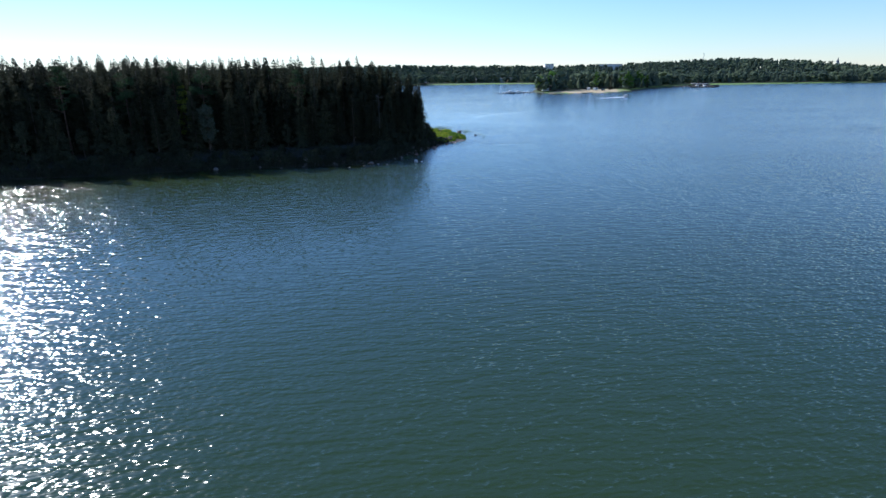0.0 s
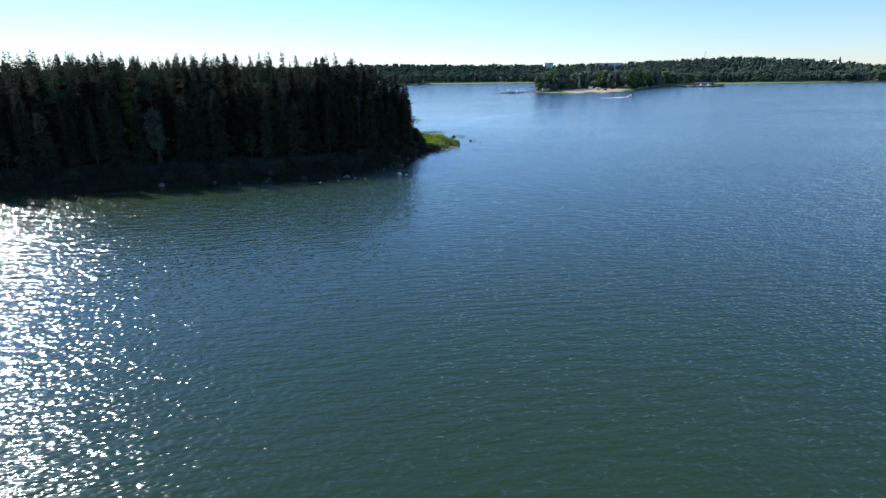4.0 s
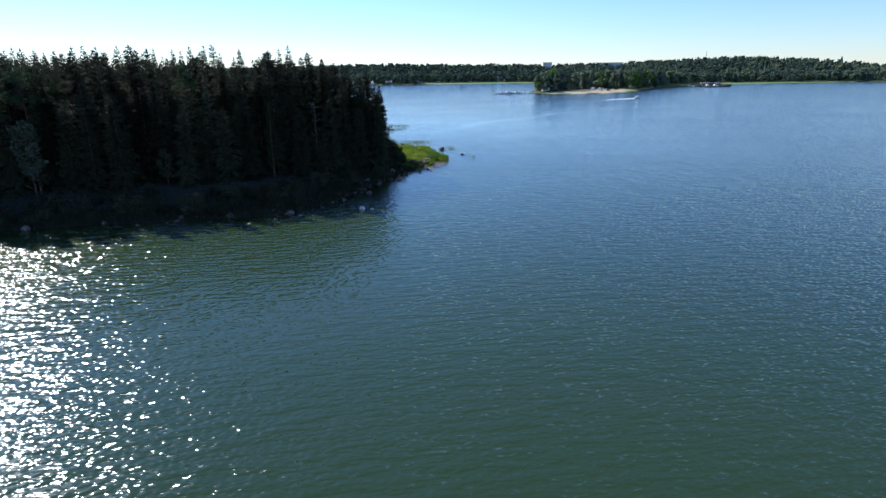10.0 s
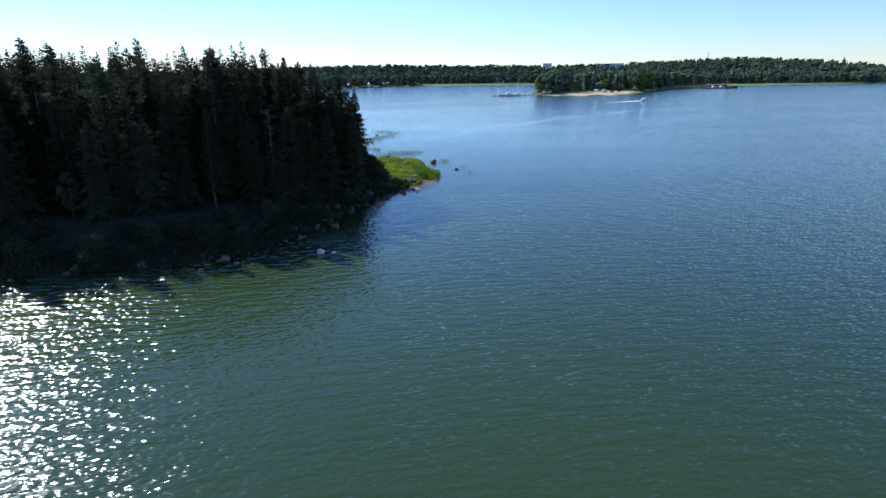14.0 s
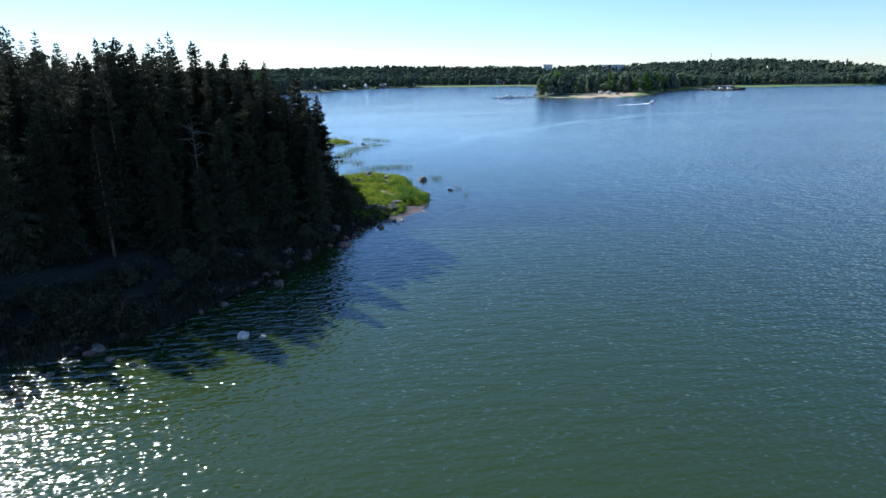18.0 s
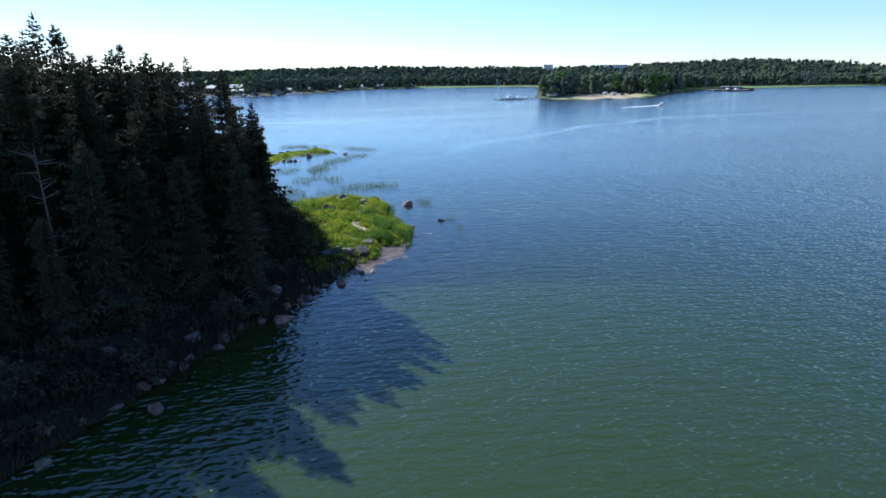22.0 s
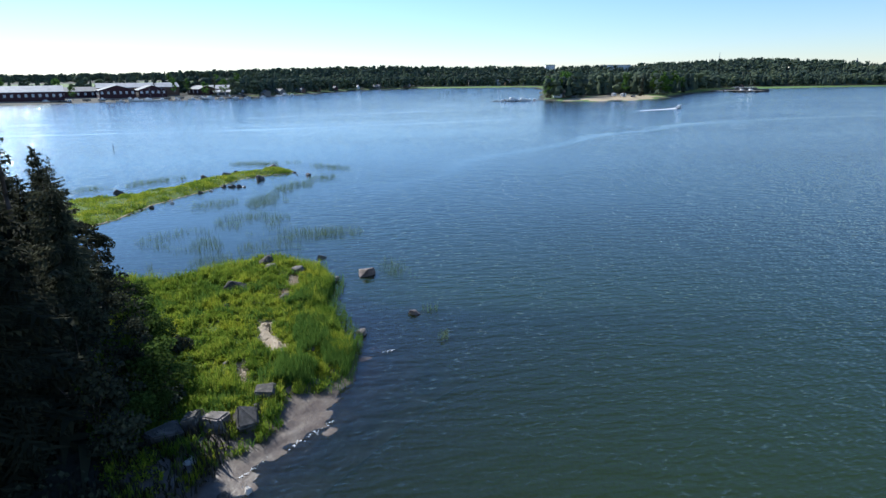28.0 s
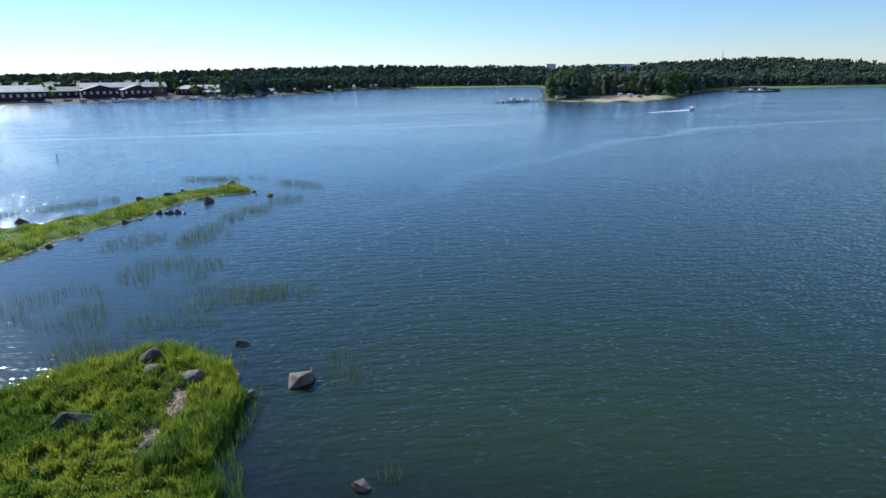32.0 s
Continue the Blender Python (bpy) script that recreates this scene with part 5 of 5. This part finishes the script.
shed(-216, 696, -40, 22, 16, 5.5, 8.6, M_REDWALL, M_GREYROOF, 3, "dark red gabled workshop by the slipway")
shed(-200, 706, 22, 30, 17, 5.6, 8.8, M_REDWALL, M_TINROOF, 5, "workshop with a broad pale metal roof")
shed(-189, 692, 22, 26, 10, 3.2, 4.8, M_GREYROOF, M_TINROOF, 4, "low open boat shelter with a pale roof")


def house(x, y, turn, w, d, h, peak, wall, roof, label):
    z = max(height(x, y), 0.8)
    ob = thing("house", pose(x, y, z, 0, 0, turn), label, "house", "lakeside houses")
    part("wall", gable_body(w, d, h, peak), wall, ob)
    for s in (-1, 1):
        part("roof_slope", roof_slope(w, d, h, peak, s), roof, ob)
    for zz in ([1.6, 4.3] if h > 4.5 else [1.6]):
        for k in range(3):
            opening(ob, -w / 2 + w * (k + 0.5) / 3, -d / 2 - 0.02, zz, 1.2, 1.3, 0, M_GLASS)
    part("chimney", boxed(-0.5, 0.5, d * 0.12, d * 0.12 + 0.8, h, peak + 1.0), M_REDROOF, ob)
    part("door", boxed(w * 0.16 - 0.5, w * 0.16 + 0.5, -d / 2 - 0.08, -d / 2 + 0.02, -0.1, 2.1), M_BROWNWALL, ob)
    return ob


for k, (x, w, wall, roof, lab) in enumerate([(14, 10, M_BROWNWALL, M_GREYROOF, "brown wooden villa by the far meadow"), (27, 9, M_WHITEWALL, M_GREYROOF, "white gabled villa with a grey roof"), (38, 9, M_CREAM, M_REDROOF, "cream villa with a red tile roof"),
                                             (51, 10, M_BROWNWALL, M_GREYROOF, "brown villa with a steep grey roof"), (66, 10, M_WHITEWALL, M_GREYROOF, "white two-storey villa with a grey gable"),
                                             (80, 11, M_CREAM, M_GREYROOF, "cream two-storey villa with a steep gable"), (91, 8, M_WHITEWALL, M_GREYROOF, "white villa close to another"),
                                             (107, 10, M_WHITEWALL, M_TINROOF, "white villa with a pale tin roof"), (122, 9, M_BROWNWALL, M_GREYROOF, "brown villa half hidden by trees")]):
    house(x, 1045 - 0.03 * k * k, 90 if k % 3 == 0 else 4, w, 9, 5.2, 8.4, wall, roof, lab)
for x, y, t, w, wall, roof, lab in [(-99, 912, -20, 14, M_WHITEWALL, M_TINROOF, "low white boathouse at the waterline"), (-148, 722, -35, 9, M_GREYWALL, M_GREYROOF, "grey cottage among shore trees"), (-136, 762, -30, 8, M_BROWNWALL, M_GREYROOF, "small brown cottage among shore trees"),
                                    (-154, 690, -40, 9, M_GREYWALL, M_GREYROOF, "grey cottage above a jetty"), (-128, 806, -30, 8, M_BROWNWALL, M_GREYROOF, "brown cottage with a grey roof"), (-115, 846, -30, 9, M_REDWALL, M_GREYROOF, "dark red cottage by the water"),
                                    (-70, 930, -20, 9, M_GREYWALL, M_GREYROOF, "grey cottage at the forest edge"), (-30, 962, -10, 9, M_BROWNWALL, M_GREYROOF, "brown cottage at the forest edge"),
                                    (116, 606, 20, 8, M_REDWALL, M_GREYROOF, "dark red kiosk behind the beach"), (104, 577, 10, 7, M_BROWNWALL, M_GREYROOF, "low brown hut beside the beach")]:
    house(x, y, t, w, 7, 2.8, 5.0, wall, roof, lab)


def block(x, y, turn, w, d, h, floors, cols, label, name):
    z = height(x, y)
    ob = thing(name, pose(x, y, z, 0, 0, turn), label, "building")
    part("wall", boxed(-w / 2, w / 2, -d / 2, d / 2, -2, h), M_WHITEWALL, ob)
    part("roof", boxed(-w / 2 - 0.3, w / 2 + 0.3, -d / 2 - 0.3, d / 2 + 0.3, h, h + 0.8), M_GREYROOF, ob)
    for f in range(floors):
        for c in range(cols):
            opening(ob, -w / 2 + w * (c + 0.5) / cols, -d / 2 - 0.02, h * (f + 0.55) / floors, w / cols * 0.55, h / floors * 0.45, 0, M_GLASS)
    return ob


block(300, 1640, 4, 24, 16, 39.5 - height(300, 1640), 8, 5, "tall white apartment block above the woods", "apartment_block")
block(270, 1655, 4, 60, 14, 32 - height(270, 1655), 4, 10, "long low white block beside the tower", "apartment_block")
block(448, 1570, -6, 66, 16, 37 - height(448, 1570), 5, 12, "long white flat-roofed building above the woods", "apartment_block")

# mast and church spire on the ridge
mast = thing("radio_mast", pose(703, 1584, height(703, 1584)), "thin lattice radio mast on the hilltop", "mast")
for k in range(3):
    a = 2.094 * k
    part("leg", rod(bmesh.new(), (1.3 * math.cos(a), 1.3 * math.sin(a), 0), (0.5 * math.cos(a), 0.5 * math.sin(a), 64 - height(703, 1584)), 0.3, 0.2, 6), M_STEEL, mast)
church = thing("church", pose(1394, 2078, height(1394, 2078)), "church with a slim dark spire on the ridge", "church")
hz = height(1394, 2078)
part("tower", boxed(-5, 5, -5, 5, 0, 43 - hz, bevel=0.3), M_CREAM, church)
bm = bmesh.new()
bmesh.ops.create_cone(bm, cap_ends=True, segments=8, radius1=5.5, radius2=0.4, depth=17, matrix=pose(0, 0, 43 - hz + 8.5))
part("spire", bm, M_DARKHULL, church)


# ---- boats, piers, vehicles ----
def hull_bm(L, W, H):
    """A boat hull with a pointed bow, flared sides and a cockpit well."""
    bm = bmesh.new()
    st = [(-0.5, 0.82, 0.0), (-0.2, 1.0, -0.02), (0.1, 0.98, 0.0), (0.32, 0.68, 0.08), (0.5, 0.04, 0.2)]
    rings = []
    for t, w, rise in st:
        y = w * W / 2
        rings.append([bm.verts.new((t * L, s * q * y, z)) for s, q, z in ((-1, 1, H * (1 + rise)), (-1, 0.78, H * (0.2 + rise)), (0, 0, -0.3 * H + rise * H), (1, 0.78, H * (0.2 + rise)), (1, 1, H * (1 + rise)),
                                                                         (1, 0.8, H * (1 + rise)), (1, 0.7, H * 0.55), (-1, 0.7, H * 0.55), (-1, 0.8, H * (1 + rise)))])
    for a, b in zip(rings[:-1], rings[1:]):
        for k in range(9):
            bm.faces.new((a[k], a[(k + 1) % 9], b[(k + 1) % 9], b[k]))
    bm.faces.new(rings[0][::-1])
    bm.faces.new(rings[-1])
    bmesh.ops.recalc_face_normals(bm, faces=bm.faces)
    return bm


def boat(name, label, L=6.0, W=2.2, H=0.8, cabin=True, sail=0.0, hull=None):
    ob = thing(name, pose(0, 0, 0), label, "boat", "moored boats")
    part("hull", hull_bm(L, W, H), hull or M_HULL, ob)
    if cabin:
        bm = box(bmesh.new(), -L * 0.12, L * 0.18, -W * 0.33, W * 0.33, H * 0.5, H * 2.0, bevel=0.12)
        c = part("cabin", bm, M_HULL, ob)
        part("windscreen", boxed(L * 0.18, L * 0.18 + 0.06, -W * 0.28, W * 0.28, H * 1.3, H * 1.85), M_GLASS, c)
    part("outboard", boxed(-L * 0.5 - 0.35, -L * 0.5, -0.2, 0.2, H * 0.2, H * 1.3, bevel=0.06), M_RUBBER, ob)
    if sail:
        part("mast", rod(bmesh.new(), (L * 0.08, 0, H * 0.5), (L * 0.08, 0, sail), 0.07, 0.05, 6), M_STEEL, ob)
        part("boom", rod(bmesh.new(), (L * 0.08, 0, H * 2.2), (-L * 0.4, 0, H * 2.1), 0.08, 0.08, 6), M_TRIM, ob)
    return ob


b_small = boat("motorboat", "small white motorboat moored by the shore")
b_sail = boat("sailing_boat", "white sailing boat with a bare mast", 9, 2.8, 1.1, True, 13)
b_row = boat("rowing_boat", "small open boat with a dark hull", 4.8, 1.7, 0.55, False, 0, M_DARKHULL)
b_cruiser = boat("cabin_cruiser", "white cabin cruiser at the harbour", 10, 3.4, 1.4)
spots = [(b_small, -196, 623, 30), (b_small, -205, 617, 80), (b_cruiser, -186, 634, 45), (b_sail, -214, 607, 10), (b_small, -178, 640, 60), (b_row, -188, 630, 20), (b_small, -168, 647, 35), (b_cruiser, -230, 597, 25),
         (b_small, -151, 671, 40), (b_row, -147, 680, 60), (b_small, -142, 689, 30), (b_cruiser, -138, 700, 50), (b_small, -240, 592, 30), (b_row, -252, 588, 70), (b_small, -160, 655, 10), (b_small, -134, 712, 70),
         (b_cruiser, 62, 543, 12), (b_small, 55, 538, 70), (b_sail, 70, 546, 10), (b_small, 76, 549, 80), (b_row, 66, 543, 60), (b_small, 80, 551, 85), (b_small, 58, 541, 75), (b_cruiser, 312, 708, 10), (b_small, 298, 712, 60)]
for src, x, y, t in spots:
    copy_thing(src, pose(x, y, 0.05, 0, 0, t))
for ob, (x, y, t) in zip((b_small, b_sail, b_row, b_cruiser), [(73, 550, 75), (-221, 601, 20), (-172, 642, 15), (320, 706, 8)]):
    ob.matrix_basis = pose(x, y, 0.05, 0, 0, t)


def pier(name, ax, ay, bx, by, width, label, posts=8, deck_z=0.7, planks=24):
    L = math.hypot(bx - ax, by - ay)
    ob = thing(name, pose(ax, ay, 0, 0, 0, math.degrees(math.atan2(by - ay, bx - ax))), label, "pier")
    part("stringer", boxed(0, L, -width * 0.42, width * 0.42, deck_z - 0.3, deck_z - 0.08), M_PLANK, ob)
    pl = L / planks
    me = mesh_bm("plank", boxed(0, pl * 0.94, -width / 2, width / 2, deck_z - 0.078, deck_z), M_PLANK)
    for k in range(planks):
        part("plank", me, None, ob, at=pose(k * pl, 0, 0))
    mp_ = mesh_bm("post", rod(bmesh.new(), (0, 0, -2.5), (0, 0, deck_z + 0.5), 0.16, 0.14, 8), M_BARK)
    for k in range(posts):
        for s in (-1, 1):
            part("post", mp_, None, ob, at=pose(L * (k + 0.5) / posts, s * (width / 2 + 0.1), 0))
    return ob


pier("marina_pier", 88, 556, 48, 537, 2.4, "grey plank marina pier with posts")
pier("harbour_pier", 284, 716, 330, 699, 9, "broad dark timber quay below the wooded hill", 10, 1.4, 30)
pier("jetty", -152, 683, -140, 676, 2, "short plank jetty by the cottages", 3, 0.6, 10)
pier("jetty", -210, 612, -196, 604, 2.2, "plank jetty at the boatyard", 3, 0.6, 10)
pier("jetty", 140, 541, 128, 533, 2.2, "low plank jetty at the beach", 3, 0.5, 10)


def ferry():
    ob = thing("passenger_boat", pose(322, 712, 0.2, 0, 0, -20), "long low dark passenger boat moored at the quay", "boat")
    part("hull", hull_bm(36, 7, 2.2), M_DARKHULL, ob)
    d = part("deckhouse", boxed(-13, 7, -2.6, 2.6, 1.4, 3.9, bevel=0.2), M_GREYWALL, ob)
    part("canopy", boxed(-15, 4, -3.0, 3.0, 3.95, 4.15, bevel=0.05), M_HULL, ob)
    for k in range(9):
        part("window", boxed(-12 + 2.1 * k, -10.6 + 2.1 * k, -2.68, -2.58, 2.6, 3.7), M_GLASS, d)
    part("funnel", rod(bmesh.new(), (-6, 0, 4.0), (-6.3, 0, 6.0), 0.8, 0.7, 10), M_REDWALL, ob)
    return ob


ferry()


def camper(x, y, t, L, label, white=True):
    z = height(x, y)
    ob = thing("camper_van", pose(x, y, z, 0, 0, t), label, "vehicle", "vehicles at the beach")
    b = part("body", boxed(-L / 2, L / 2, -1.1, 1.1, 0.45, 2.7 if white else 1.5, bevel=0.18), M_HULL if white else M_DARKHULL, ob)
    part("window", boxed(-L * 0.3, L * 0.3, -1.13, -1.09, 1.5 if white else 1.0, 2.1 if white else 1.4), M_GLASS, b)
    for sx in (-0.32, 0.32):
        for sy in (-1.0, 1.0):
            w = part("wheel", rod(bmesh.new(), (L * sx, sy - 0.12, 0.34), (L * sx, sy + 0.12, 0.34), 0.34, 0.34, 12), M_RUBBER, ob)
            part("rim", rod(bmesh.new(), (L * sx, sy - 0.14, 0.34), (L * sx, sy + 0.14, 0.34), 0.2, 0.2, 10), M_STEEL, w)
    return ob


for x, y, t, L, w, lab in [(99.5, 566, 10, 6.5, True, "white camper van parked at the beach"), (147, 582, 60, 7, True, "white motorhome parked on the sand"), (152, 575, 50, 6.5, True, "white camper van beside a motorhome"),
                           (158, 570, 50, 4.4, False, "dark car parked at the beach"), (112, 565, 5, 4.4, False, "dark car parked by the shore")]:
    camper(x, y, t, L, lab, w)

# the motorboat out on the lake with its wash, and the channel pole
fast = copy_thing(b_small, pose(141.9, 445.2, 0.15, 0, -4, 40))
tagged(fast, "white motorboat speeding across the lake", "boat", "boats under way")
n = 60
s = np.linspace(0, 34, n)
w = 0.5 + 0.55 * np.sqrt(s) * (1 - s / 60)
V, F = [], []
for k in range(n):
    px, py = 139.5 - 0.77 * s[k] - 0.0012 * s[k] ** 2, 443.3 - 0.62 * s[k] + 0.002 * s[k] ** 2
    for q in (-1, -0.4, 0.4, 1):
        V.append((px - 0.62 * q * w[k], py + 0.77 * q * w[k], 0.04 + 0.35 * math.exp(-s[k] / 5) * (1 - abs(q)) + 0.06 * rng.uniform()))
for k in range(n - 1):
    for q in range(3):
        if rng.uniform() > s[k] / 44:
            F.append((k * 4 + q, k * 4 + q + 1, k * 4 + q + 5, k * 4 + q + 4))
tagged(new("boat_wash", mesh_of("boat_wash", np.array(V), np.array(F), M_FOAM, True)), "white foaming wash behind the speeding boat", "water", kind="stuff")
pole = thing("channel_pole", pose(-79.5, 278.5, 0), "thin dark channel marker pole standing in the lake", "marker")
part("shaft", rod(bmesh.new(), (0, 0, -4), (0.1, 0, 1.7), 0.11, 0.08, 8), M_DARKHULL, pole)
part("band", rod(bmesh.new(), (0.065, 0, 0.9), (0.085, 0, 1.3), 0.115, 0.11, 8), M_REDWALL, pole)

# trees standing singly round the beach
lone = [broadleaf(14, 3.4, 131, label="round-crowned green birch by the beach", mat=M_LEAF, count=34, per=30, leaf=0.55, group="beach trees"), broadleaf(18, 3.2, 132, label="tall birch by the beach", mat=M_LEAF, count=34, per=30, leaf=0.55, group="beach trees"),
        spruce(18, 3.0, 133, thin=0.7, gap=0.9, label="dark spruce by the beach")]
lone[2]["group"] = "beach trees"
bt = []
for k in range(400):
    x, y = rng.uniform(84, 250), rng.uniform(535, 680)
    if len(bt) < 70 and 5 < terrain(np.array([x]), np.array([y]))[3][0] < 24 and inside_depth(np.array([x]), np.array([y]), BEACH)[0] < 0:
        bt.append((x, y))
for k, (x, y) in enumerate(bt):
    put(lone[k % 3], x, y, rng.uniform(0, 6), rng.uniform(0.75, 1.15), 0.1)
for ob, (x, y) in zip(lone, [(96, 572), (150, 566), (172, 592)]):
    ob.matrix_basis = pose(x, y, height(x, y))
for k, (x, y) in enumerate([(-284, 604), (-226, 690), (-222, 706), (-206, 716), (-228, 664), (-234, 640), (-200, 664), (-336, 600), (-190, 720), (-238, 716), (-212, 728), (-222, 734), (-232, 728), (-246, 700), (-196, 676), (-186, 672), (-176, 680), (-300, 690), (-330, 660)]):
    put(lone[k % 3], x, y, k, 0.85 + 0.02 * k, 0.1)
# the boatyard's clutter: upturned hulls and stacked timber along the bank
for k in range(16):
    x, y = -290 + 8.2 * k + rng.uniform(-2, 2), 0
    y = np.interp(x, [-305, -273, -227, -164], [551, 579, 599, 654]) + 7 + rng.uniform(0, 5)
    ob = copy_thing(b_row if k % 2 else b_small, pose(x, y, height(x, y) + 0.3, 0, 0, rng.uniform(0, 180)))
    tagged(ob, "boat laid up on land in the boatyard", "boat", "laid-up boats")
for k in range(10):
    x = -268 + 10 * k
    y = np.interp(x, [-305, -273, -227, -164], [551, 579, 599, 654]) + 13 + rng.uniform(0, 6)
    ob = thing("timber_stack", pose(x, y, height(x, y), 0, 0, rng.uniform(0, 90)), "stack of grey sawn timber in the yard", "timber", "timber stacks")
    for q in range(3):
        part("beam", boxed(-3, 3, -0.9 + 0.6 * q, -0.36 + 0.6 * q, 0, 0.9 + 0.3 * (q % 2), bevel=0.03), M_PLANK, ob)
